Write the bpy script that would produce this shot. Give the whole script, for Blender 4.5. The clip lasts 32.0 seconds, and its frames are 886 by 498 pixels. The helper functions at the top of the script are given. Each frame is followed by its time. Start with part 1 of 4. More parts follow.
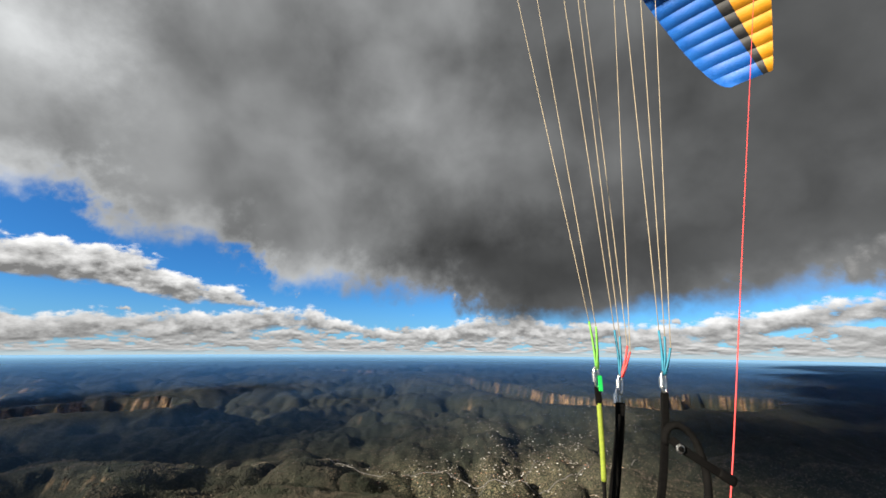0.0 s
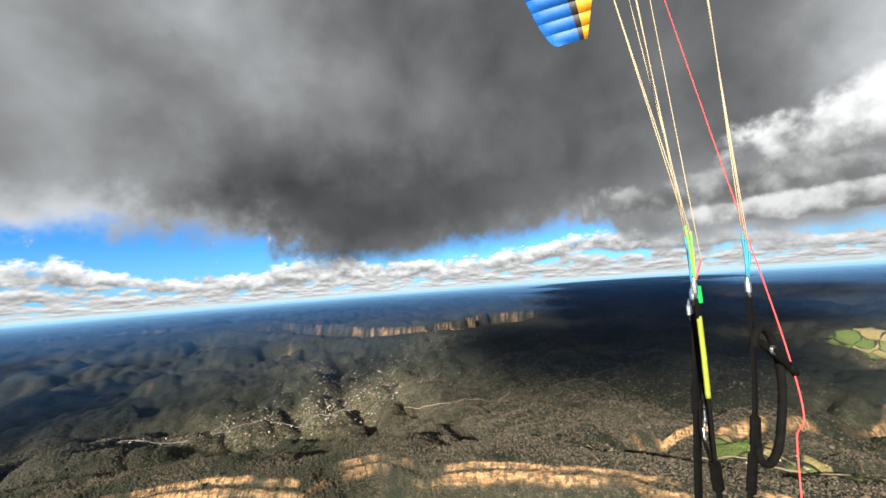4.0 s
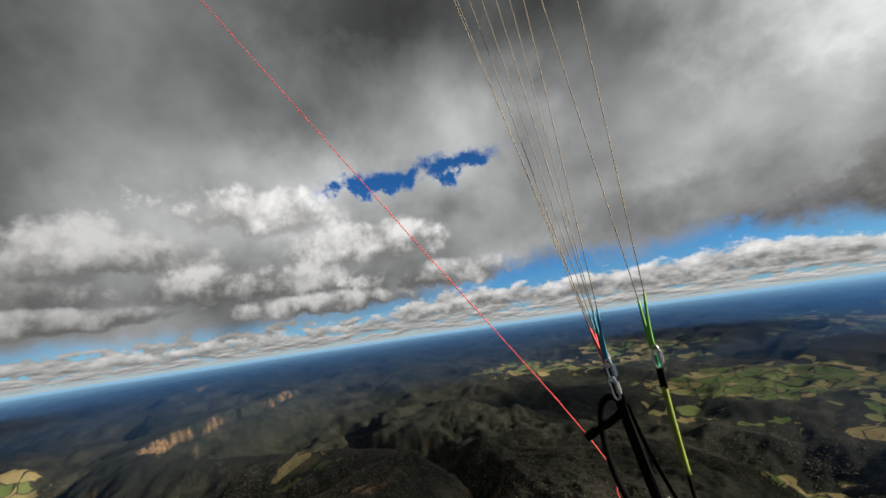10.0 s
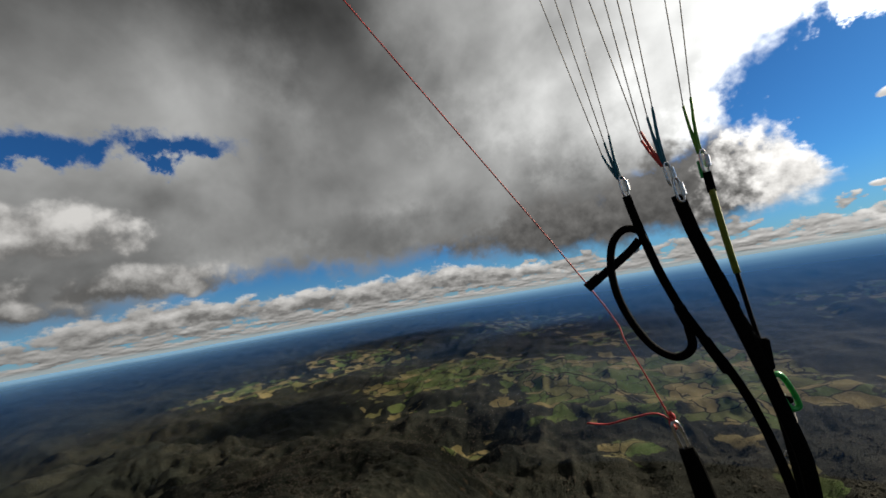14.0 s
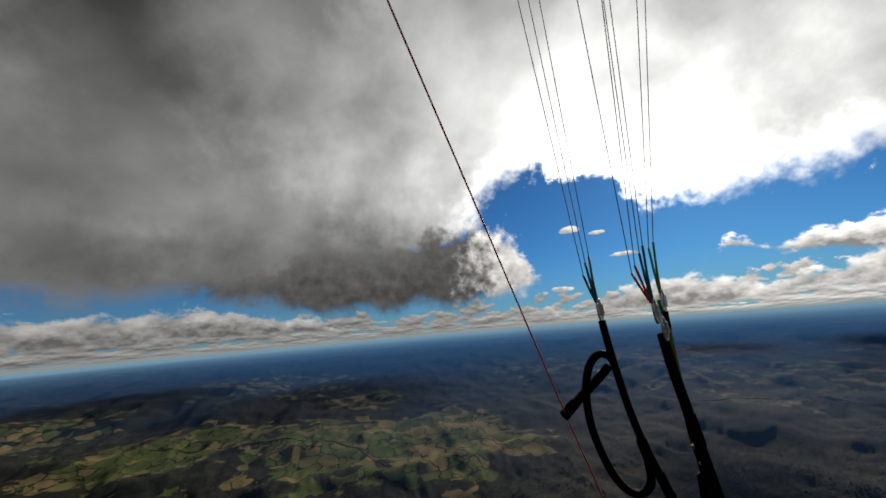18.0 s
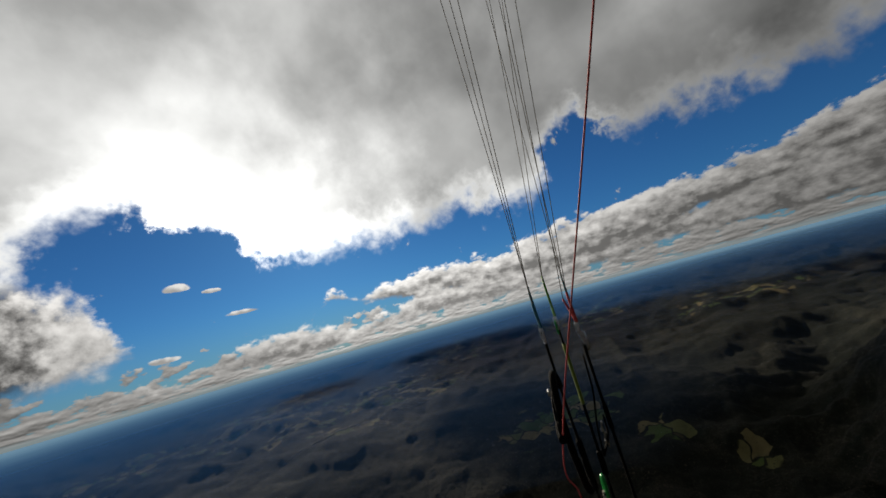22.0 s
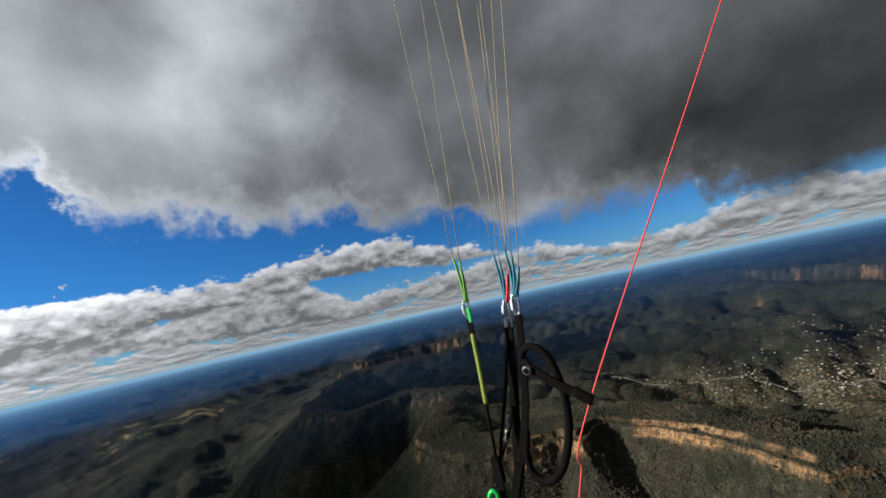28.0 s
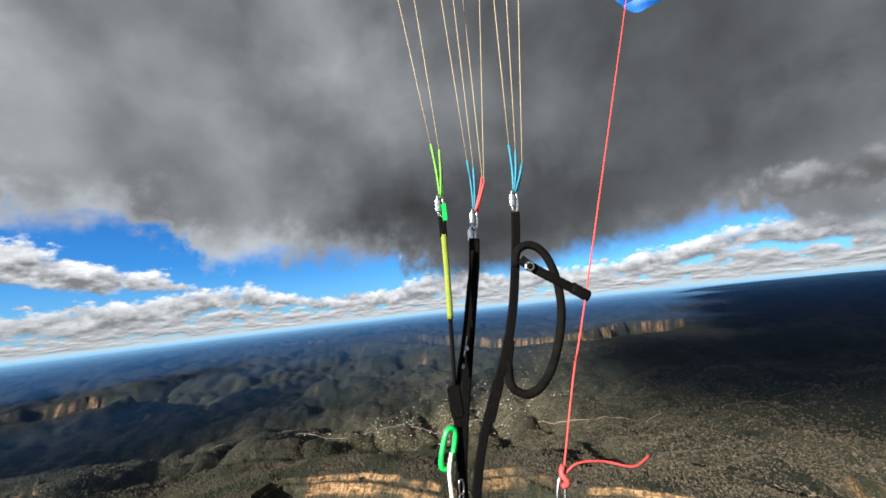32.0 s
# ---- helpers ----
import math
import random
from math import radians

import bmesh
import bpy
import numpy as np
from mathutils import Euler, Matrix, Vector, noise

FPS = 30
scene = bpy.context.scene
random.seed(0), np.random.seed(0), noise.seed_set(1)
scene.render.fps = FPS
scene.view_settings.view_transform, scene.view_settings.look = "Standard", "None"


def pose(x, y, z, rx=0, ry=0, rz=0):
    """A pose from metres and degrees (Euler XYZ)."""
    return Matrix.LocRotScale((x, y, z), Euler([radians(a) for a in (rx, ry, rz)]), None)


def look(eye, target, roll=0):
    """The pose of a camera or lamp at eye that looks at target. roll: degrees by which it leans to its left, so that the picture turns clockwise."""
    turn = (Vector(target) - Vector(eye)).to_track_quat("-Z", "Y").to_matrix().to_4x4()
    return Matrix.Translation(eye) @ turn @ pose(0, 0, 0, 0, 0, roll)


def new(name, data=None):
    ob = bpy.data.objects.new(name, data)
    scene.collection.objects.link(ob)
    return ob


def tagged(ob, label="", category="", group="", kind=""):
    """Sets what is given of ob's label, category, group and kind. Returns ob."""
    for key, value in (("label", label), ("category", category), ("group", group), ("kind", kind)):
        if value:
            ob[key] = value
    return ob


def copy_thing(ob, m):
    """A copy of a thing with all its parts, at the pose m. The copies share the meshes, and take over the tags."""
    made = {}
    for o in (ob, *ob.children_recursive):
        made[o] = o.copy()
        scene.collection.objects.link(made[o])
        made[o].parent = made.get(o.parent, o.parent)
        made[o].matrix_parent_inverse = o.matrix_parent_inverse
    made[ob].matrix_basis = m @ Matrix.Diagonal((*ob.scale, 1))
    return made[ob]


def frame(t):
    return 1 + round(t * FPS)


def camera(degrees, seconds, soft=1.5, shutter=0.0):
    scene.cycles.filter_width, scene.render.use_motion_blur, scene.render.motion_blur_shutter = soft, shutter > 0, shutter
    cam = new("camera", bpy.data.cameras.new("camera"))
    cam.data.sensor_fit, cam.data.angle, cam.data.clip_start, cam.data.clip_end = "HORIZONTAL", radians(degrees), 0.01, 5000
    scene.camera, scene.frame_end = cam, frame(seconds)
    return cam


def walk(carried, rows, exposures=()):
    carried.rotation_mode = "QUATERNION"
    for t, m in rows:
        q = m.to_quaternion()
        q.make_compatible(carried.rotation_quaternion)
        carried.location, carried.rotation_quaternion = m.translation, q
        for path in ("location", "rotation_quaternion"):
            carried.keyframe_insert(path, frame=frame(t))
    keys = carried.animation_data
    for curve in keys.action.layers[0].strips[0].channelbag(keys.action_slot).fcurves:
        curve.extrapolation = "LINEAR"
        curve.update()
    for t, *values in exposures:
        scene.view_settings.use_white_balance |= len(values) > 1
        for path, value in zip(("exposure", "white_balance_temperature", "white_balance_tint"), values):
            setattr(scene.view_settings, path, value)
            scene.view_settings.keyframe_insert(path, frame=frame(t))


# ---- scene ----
EYE = 250.0  # height of the riser's quick links over the valley floor
# seconds; place relative to the riser's quick links; heading (clockwise from north), pitch, lean
PATH = (
    (0.0, -0.363, -0.741, 0.073, 0.64, 14.92, 0.51),
    (0.5, -0.433, -0.698, 0.055, 4.94, 10.39, -1.15),
    (1.0, -0.513, -0.641, 0.021, 8.40, 11.79, -0.23),
    (1.5, -0.576, -0.578, -0.026, 14.69, 11.83, 0.39),
    (2.0, -0.605, -0.542, -0.026, 17.79, 14.10, 2.03),
    (2.5, -0.606, -0.532, -0.042, 18.90, 10.71, 0.77),
    (3.0, -0.638, -0.491, -0.003, 20.90, 8.12, -0.80),
    (3.5, -0.676, -0.430, 0.030, 23.83, 6.24, -2.53),
    (4.0, -0.711, -0.358, 0.062, 27.64, 5.09, -4.22),
    (4.5, -0.736, -0.285, 0.091, 32.30, 4.86, -5.53),
    (5.0, -0.760, -0.199, 0.092, 37.74, 5.87, -6.05),
    (5.5, -0.753, -0.127, 0.188, 50.80, 10.32, -10.30),
    (6.0, -0.757, -0.016, 0.196, 61.55, 11.63, -11.30),
    (6.5, -0.754, 0.094, 0.183, 69.41, 11.25, -11.15),
    (7.0, -0.737, 0.216, 0.140, 76.90, 7.25, -9.46),
    (7.5, -0.719, 0.280, 0.080, 93.37, 6.25, -9.63),
    (8.0, -0.693, 0.335, 0.107, 101.58, 13.04, -9.83),
    (8.5, -0.634, 0.441, 0.099, 105.44, 15.91, -8.00),
    (9.0, -0.551, 0.549, 0.049, 112.42, 15.97, -9.24),
    (9.5, -0.449, 0.620, 0.063, 121.28, 12.77, -8.13),
    (10.0, -0.405, 0.631, 0.123, 124.74, 11.34, -8.16),
    (10.5, -0.309, 0.670, 0.146, 126.47, 8.41, -4.22),
    (11.0, -0.246, 0.686, 0.123, 134.97, 6.32, -7.53),
    (11.5, -0.171, 0.705, 0.078, 143.04, 8.06, -7.49),
    (12.0, -0.123, 0.706, 0.052, 148.17, 9.87, -9.82),
    (12.5, -0.078, 0.704, 0.036, 151.58, 13.64, -11.09),
    (13.0, -0.021, 0.699, 0.030, 156.33, 11.76, -12.85),
    (13.5, 0.118, 0.680, -0.087, 160.02, 5.07, -9.97),
    (14.0, 0.188, 0.654, -0.117, 164.01, 7.29, -9.54),
    (14.5, 0.235, 0.641, -0.060, 167.27, 9.16, -9.77),
    (15.0, 0.283, 0.615, -0.051, 170.67, 9.19, -8.51),
    (15.5, 0.331, 0.583, -0.040, 174.27, 8.14, -6.58),
    (16.0, 0.374, 0.550, -0.030, 178.09, 6.79, -4.83),
    (16.5, 0.409, 0.523, -0.019, 182.20, 5.85, -4.20),
    (17.0, 0.433, 0.520, -0.056, 186.55, 6.12, -5.65),
    (17.5, 0.458, 0.515, -0.058, 195.14, 9.88, -6.54),
    (18.0, 0.492, 0.510, 0.009, 197.72, 11.87, -4.82),
    (18.5, 0.490, 0.531, 0.008, 202.53, 12.89, -8.84),
    (19.0, 0.528, 0.514, 0.046, 210.73, 13.68, -10.67),
    (19.5, 0.604, 0.436, 0.081, 217.67, 14.77, -10.38),
    (20.0, 0.654, 0.370, 0.121, 224.41, 14.32, -12.42),
    (20.5, 0.707, 0.289, 0.119, 228.66, 14.98, -12.99),
    (21.0, 0.734, 0.231, 0.144, 235.88, 13.13, -14.69),
    (21.5, 0.761, 0.153, 0.166, 244.67, 10.28, -14.96),
    (22.0, 0.795, 0.048, 0.097, 253.67, 10.09, -15.75),
    (22.5, 0.808, -0.046, 0.079, 261.74, 12.50, -14.66),
    (23.0, 0.798, -0.208, 0.057, 263.94, 12.70, -8.68),
    (23.5, 0.755, -0.237, 0.033, 269.42, 10.71, -9.59),
    (24.0, 0.710, -0.261, 0.026, 282.53, 9.39, -13.08),
    (24.5, 0.645, -0.332, 0.051, 288.04, 16.15, -9.95),
    (25.0, 0.610, -0.343, 0.004, 291.76, 17.34, -8.59),
    (25.5, 0.579, -0.344, -0.016, 294.64, 14.97, -8.49),
    (26.0, 0.549, -0.351, -0.020, 297.84, 10.85, -9.30),
    (26.5, 0.513, -0.378, -0.012, 302.66, 6.58, -10.92),
    (27.0, 0.515, -0.406, 0.009, 310.57, 3.66, -13.42),
    (27.5, 0.396, -0.549, 0.009, 318.99, 3.38, -10.85),
    (28.0, 0.318, -0.617, 0.047, 326.90, 7.84, -12.42),
    (28.5, 0.193, -0.681, 0.119, 323.81, 2.09, -6.92),
    (29.0, 0.093, -0.718, 0.151, 327.00, 2.86, -6.66),
    (29.5, -0.018, -0.732, 0.201, 337.79, 4.96, -7.29),
    (30.0, -0.116, -0.757, 0.130, 347.21, 6.18, -6.54),
    (30.5, -0.170, -0.710, 0.053, 355.59, 6.55, -4.88),
    (31.0, -0.178, -0.662, -0.055, 356.86, 5.11, -1.25),
    (31.5, -0.091, -0.623, -0.127, 361.99, 7.23, -6.03),
    (32.0, -0.156, -0.563, -0.130, 369.25, 8.36, -6.29),
)

cam = camera(100.0, 32.0, soft=1.6)
walk(cam, [(t, pose(x, y, EYE + z, 90 + pitch, 0, -head) @ pose(0, 0, 0, 0, 0, lean)) for t, x, y, z, head, pitch, lean in PATH],
     exposures=((0, 1.90, 6350, 10), (1, 2.02, 6350, 10), (2, 2.12, 6350, 10), (5, 2.35, 6200, 10), (6, 2.20, 6240, 10), (8, 1.85, 6310, 10), (9, 1.65, 6350, 10), (10, 1.50, 6390, 10), (11, 1.35, 6420, 10), (12, 1.42, 6460, 10), (13, 1.30, 6500, 10), (14.5, 1.06, 6540, 10), (17, 0.75, 6600, 10), (19, 0.65, 6580, 10), (20, 0.54, 6580, 10), (21, 0.54, 6570, 10), (23, 0.35, 6550, 10), (24.5, 0.29, 6420, 10), (26.5, 0.48, 6250, 10), (28, 1.23, 6000, 10), (29.5, 1.70, 6000, 10), (31, 2.00, 6000, 10), (32, 2.05, 6000, 10)))

SUN_AZ, SUN_EL = 233.0, 22.0


def bearing(az, d, z=0.0):
    """A point at that bearing (degrees clockwise from north) and distance from the glider."""
    return (d * math.sin(radians(az)), d * math.cos(radians(az)), z)

# ---- world: blue sky between cloud layers ----
world = bpy.data.worlds.new("sky")
scene.world = world
world.use_nodes = True
WT = world.node_tree
WT.nodes.clear()


def wire(tree, socket, value):
    if isinstance(value, (int, float, tuple, list)):
        socket.default_value = value
    else:
        tree.links.new(value, socket)


def calc(tree, op, a, b=None, c=None, clamp=False):
    n = tree.nodes.new("ShaderNodeMath")
    n.operation, n.use_clamp = op, clamp
    for socket, value in zip(n.inputs, (a, b, c)):
        if value is not None:
            wire(tree, socket, value)
    return n.outputs[0]


def ramp01(tree, value, low, high, out_low=0.0, out_high=1.0, kind="SMOOTHSTEP"):
    n = tree.nodes.new("ShaderNodeMapRange")
    n.interpolation_type = kind
    for key, v in (("Value", value), ("From Min", low), ("From Max", high), ("To Min", out_low), ("To Max", out_high)):
        wire(tree, n.inputs[key], v)
    return n.outputs[0]


def fractal(tree, vector, scale, detail=5.0, rough=0.55, distortion=0.0):
    n = tree.nodes.new("ShaderNodeTexNoise")
    wire(tree, n.inputs["Vector"], vector)
    n.inputs["Scale"].default_value, n.inputs["Detail"].default_value = scale, detail
    n.inputs["Roughness"].default_value, n.inputs["Distortion"].default_value = rough, distortion
    return n.outputs["Fac"]


def vec(tree, x, y, z):
    n = tree.nodes.new("ShaderNodeCombineXYZ")
    for socket, value in zip(n.inputs, (x, y, z)):
        wire(tree, socket, value)
    return n.outputs[0]


def blend(tree, fac, a, b):
    n = tree.nodes.new("ShaderNodeMix")
    n.data_type = "RGBA"
    wire(tree, n.inputs["Factor"], fac)
    wire(tree, n.inputs[6], a)
    wire(tree, n.inputs[7], b)
    return n.outputs[2]


def w(op, a, b=None, c=None, clamp=False):
    return calc(WT, op, a, b, c, clamp)


way = WT.nodes.new("ShaderNodeTexCoord").outputs["Generated"]
split = WT.nodes.new("ShaderNodeSeparateXYZ")
WT.links.new(way, split.inputs[0])
DX, DY, DZ = split.outputs
AZ0 = w("MULTIPLY", w("ARCTAN2", DX, DY), 57.29578)
EL0 = w("MULTIPLY", w("ARCSINE", DZ), 57.29578)
soft = w("SUBTRACT", fractal(WT, way, 2.4, 3.0, 0.5), 0.5)
mid = w("SUBTRACT", fractal(WT, way, 7.0, 7.0, 0.55), 0.5)
fine = w("SUBTRACT", fractal(WT, way, 17.0, 8.0, 0.58), 0.5)
tiny = w("SUBTRACT", fractal(WT, way, 42.0, 7.0, 0.58), 0.5)
billow = WT.nodes.new("ShaderNodeTexVoronoi")
billow.feature = "SMOOTH_F1"
billow.inputs["Scale"].default_value, billow.inputs["Detail"].default_value, billow.inputs["Roughness"].default_value = 22.0, 2.0, 0.6
billow.inputs["Smoothness"].default_value = 0.35
WT.links.new(way, billow.inputs["Vector"])
lump = w("SUBTRACT", 0.62, billow.outputs["Distance"])
# ragged outlines: bearings and heights wander, less so near the horizon
near = ramp01(WT, EL0, 0.0, 16.0, 0.22, 1.0, "LINEAR")
AZ = w("MULTIPLY_ADD", mid, 9.0, w("MULTIPLY_ADD", fine, 9.0, w("MULTIPLY_ADD", tiny, 5.0, AZ0)))
EL = w("MULTIPLY_ADD", w("MULTIPLY", w("MULTIPLY_ADD", fine, 7.0, w("MULTIPLY", mid, 4.0)), near), 1.0, EL0)
TURN = w("FRACT", w("MULTIPLY_ADD", AZ, 1.0 / 360.0, 0.5))


def spot(az, el, wide, high):
    """A soft oval in the sky, 1 at its middle."""
    a = w("MULTIPLY", w("WRAP", w("SUBTRACT", AZ, az), 180.0, -180.0), 1.0 / wide)
    e = w("MULTIPLY_ADD", EL, 1.0 / high, -el / high)
    return w("POWER", 0.367879, w("MULTIPLY_ADD", a, a, w("MULTIPLY", e, e)))


def heap(start, pieces):
    total = start
    for amount, piece in pieces:
        total = w("MULTIPLY_ADD", piece, amount, total)
    return total


def ring_ramp(values, most, place):
    n = WT.nodes.new("ShaderNodeValToRGB")
    n.color_ramp.interpolation = "CARDINAL"
    marks = n.color_ramp.elements
    while len(marks) < len(values):
        marks.new(0.5)
    for k, v in enumerate(values):
        marks[k].position = k / (len(values) - 1)
        marks[k].color = (v / most, v / most, v / most, 1)
    WT.links.new(place, n.inputs[0])
    return w("MULTIPLY", n.outputs["Color"], most)


def round_sky(values, most):
    """Values at even bearings from south by west, north and east to south, joined smoothly; most: the largest of them."""
    return ring_ramp(list(values) + [values[0]], most, TURN)


def outline(values, turn):
    """Heights over the horizon at sixty even bearings from south by west, north and east; -3 where there is nothing."""
    ring = [v + 4.0 for v in values] + [values[0] + 4.0]
    half_turn = w("MULTIPLY", turn, 2.0)
    west = ring_ramp(ring[:31], 30.0, half_turn)
    east = ring_ramp(ring[30:], 30.0, w("SUBTRACT", half_turn, 1.0))
    pick = w("GREATER_THAN", turn, 0.5)
    return w("SUBTRACT", w("MULTIPLY_ADD", w("SUBTRACT", east, west), pick, west), 4.0)


# lower rim of the high cloud deck, in degrees over the horizon, every 6 degrees of bearing from 180
RIM = outline((4.0, 7, 11, 14, 18, 21.5, 21.5, 19.5, 15, 13, 13.6, 13.8, 14, 14.8, 12.5, 13.5, 19.5, 16.7, 16.7, 16,
               14.9, 14.8, 15.2, 12.6, 12.3, 12.8, 8, 8.2, 8, 7.2, 6.8, 4.1, 3.2, 3.3, 3.6, 4.9, 4.9, 5.4, 6, 3.2,
               2, 1.8, 1.7, 1.7, 1.7, 1.5, 1.8, 2.2, 2.6, 3, 3.6, 4.5, 6, 6.7, 6.3, 5.4, 5.4, 6.2, 5.5, 4.8), TURN)
# brightness of its underside at five heights, every 15 degrees of bearing from 180
S08 = round_sky((0.186, 0.135, 1.2, 1.6, 1.38, 1.38, 0.995, 0.742, 0.721, 0.434, 0.365, 0.301, 0.136, 0.077, 0.101, 0.149, 0.23, 0.335, 0.278, 0.196, 0.24, 0.33, 0.261, 0.231), 4.0)
S15 = round_sky((0.429, 1.35, 1.9, 3.2, 2.6, 1.5, 1.25, 0.708, 0.62, 0.353, 0.313, 0.253, 0.094, 0.084, 0.093, 0.0966, 0.16, 0.279, 0.564, 0.562, 0.463, 0.487, 0.432, 0.712), 4.0)
S22 = round_sky((1.02, 1.6, 2.4, 3.8, 2.64, 1.2, 1.1, 0.673, 0.661, 0.341, 0.282, 0.289, 0.157, 0.151, 0.165, 0.109, 0.162, 0.259, 0.499, 0.741, 0.697, 0.618, 0.498, 0.496), 4.0)
S30 = round_sky((1.11, 1.6, 2.2, 2.8, 2, 1.26, 0.9, 0.696, 0.807, 0.376, 0.278, 0.215, 0.256, 0.168, 0.171, 0.113, 0.117, 0.208, 0.306, 0.323, 0.383, 0.568, 0.318, 0.553), 4.0)
S42 = round_sky((0.453, 1.05, 1.05, 1.35, 1.52, 1.05, 0.675, 0.518, 0.85, 0.407, 0.245, 0.306, 0.302, 0.184, 0.176, 0.106, 0.121, 0.218, 0.248, 0.118, 0.087, 0.164, 0.15, 0.367), 4.0)
GLOW = S08
for low, high, nxt in ((8, 15, S15), (15, 22, S22), (22, 30, S30), (30, 42, S42)):
    f = ramp01(WT, EL, low, high, 0.0, 1.0, "LINEAR")
    GLOW = w("ADD", w("MULTIPLY", GLOW, w("SUBTRACT", 1.0, f)), w("MULTIPLY", nxt, f))

deck = w("SUBTRACT", EL, RIM)
# blue breaks in the deck, and lobes hung from it
HOLES = heap(0.0, [(5.0, spot(-83, 19, 4, 3.0))])
CLOT = heap(0.0, [(4.0, spot(-162, 15, 9, 4.0)), (5.0, spot(-142, 21.5, 3, 2.0))])
deck = w("ADD", w("SUBTRACT", deck, HOLES), CLOT)
deck = w("MULTIPLY_ADD", lump, w("MULTIPLY", near, 1.5), deck)
DECK = ramp01(WT, deck, -1.4, 2.6)
BREAK = heap(0.0, [(1.35, spot(113, 22.0, 8, 2.2)), (1.35, spot(130, 24.2, 9, 2.2)), (0.5, spot(121, 23.0, 8, 2.2))])
BREAK = ramp01(WT, w("MULTIPLY_ADD", fine, 2.2, w("MULTIPLY_ADD", tiny, 1.3, BREAK)), 0.60, 1.35)
DECK = w("MULTIPLY", DECK, w("MULTIPLY_ADD", BREAK, -1.0, 1.0))
THIN = w("MAXIMUM", ramp01(WT, deck, 0.3, 6.0, 1.0, 0.0), w("MULTIPLY", BREAK, 0.6))
grain = w("MULTIPLY_ADD", w("SUBTRACT", fractal(WT, way, 5.0, 4.5, 0.45, 0.15), 0.5), 1.7, w("MULTIPLY_ADD", soft, 0.9, w("MULTIPLY_ADD", fine, 0.10, 1.0)))
LIT = w("MAXIMUM", w("MULTIPLY", GLOW, grain), 0.05)
LIT = w("MULTIPLY", LIT, w("MULTIPLY_ADD", THIN, 0.75, 1.0))


def cumulus(over, az, el, wide, high, top, base, ragged=1.0, edge=1.0):
    """One heap of cloud with a flat base, painted over what stands behind it."""
    a = w("MULTIPLY", w("WRAP", w("SUBTRACT", w("MULTIPLY_ADD", fine, 7.0 * ragged, AZ0), az), 180.0, -180.0), 1.0 / wide)
    rise = w("MULTIPLY_ADD", EL0, 1.0 / high, -el / high)
    e = w("MAXIMUM", rise, w("MULTIPLY", rise, -1.9))
    body = w("SUBTRACT", 1.35, w("MULTIPLY_ADD", a, a, w("MULTIPLY", e, e)))
    body = w("ADD", body, w("MULTIPLY_ADD", fine, 4.6 * ragged, w("MULTIPLY_ADD", tiny, 1.5 * ragged, w("MULTIPLY", lump, 0.9))))
    alpha = ramp01(WT, body, 0.1, 0.1 + 0.5 * edge)
    light = w("MULTIPLY_ADD", tiny, 1.1, w("MULTIPLY_ADD", fine, 3.6, w("MULTIPLY_ADD", lump, 1.6, w("MULTIPLY", rise, 1.1))))
    light = w("ADD", light, ramp01(WT, body, 0.0, 0.9, 0.5, 0.0))
    shade = ramp01(WT, light, -0.75, 0.9, base, top)
    return blend(WT, alpha, over, lit_colour(shade, (1.0, 0.978, 0.94)))


def soft_heap(over, az, el, wide, high, top, base):
    """A broad, soft bank of cloud with lit tops and a grey base."""
    a = w("MULTIPLY", w("WRAP", w("SUBTRACT", w("MULTIPLY_ADD", mid, 9.0, AZ0), az), 180.0, -180.0), 1.0 / wide)
    rise = w("MULTIPLY_ADD", w("MULTIPLY_ADD", fine, 2.0, EL0), 1.0 / high, -el / high)
    e = w("MAXIMUM", rise, w("MULTIPLY", rise, -1.6))
    body = w("SUBTRACT", 1.2, w("MULTIPLY_ADD", a, a, w("MULTIPLY", e, e)))
    body = w("MULTIPLY_ADD", mid, 3.0, w("MULTIPLY_ADD", fine, 1.4, w("MULTIPLY_ADD", tiny, 0.5, w("MULTIPLY_ADD", lump, 0.4, body))))
    light = w("MULTIPLY_ADD", mid, 4.6, w("MULTIPLY_ADD", fine, 1.9, w("MULTIPLY_ADD", tiny, 0.45, w("MULTIPLY_ADD", lump, 0.45, w("MULTIPLY", rise, 1.0)))))
    return blend(WT, ramp01(WT, body, 0.0, 0.8), over, lit_colour(ramp01(WT, light, -0.8, 1.2, base, top), (1.0, 0.98, 0.945)))


def lit_colour(value, warm):
    n = WT.nodes.new("ShaderNodeVectorMath")
    n.operation = "SCALE"
    n.inputs[0].default_value = warm
    WT.links.new(value, n.inputs["Scale"])
    return n.outputs[0]


sky = WT.nodes.new("ShaderNodeTexSky")
sky.sky_type, sky.sun_disc = "NISHITA", False
sky.sun_elevation, sky.sun_rotation = radians(SUN_EL), radians(SUN_AZ)
sky.altitude, sky.air_density, sky.dust_density, sky.ozone_density = 1200.0, 1.0, 0.3, 3.0
SKY_STRENGTH = 0.12
tone = WT.nodes.new("ShaderNodeVectorMath")
tone.operation = "MULTIPLY"
WT.links.new(sky.outputs[0], tone.inputs[0])
tone.inputs[1].default_value = (SKY_STRENGTH * 0.30, SKY_STRENGTH * 0.80, SKY_STRENGTH * 1.28)

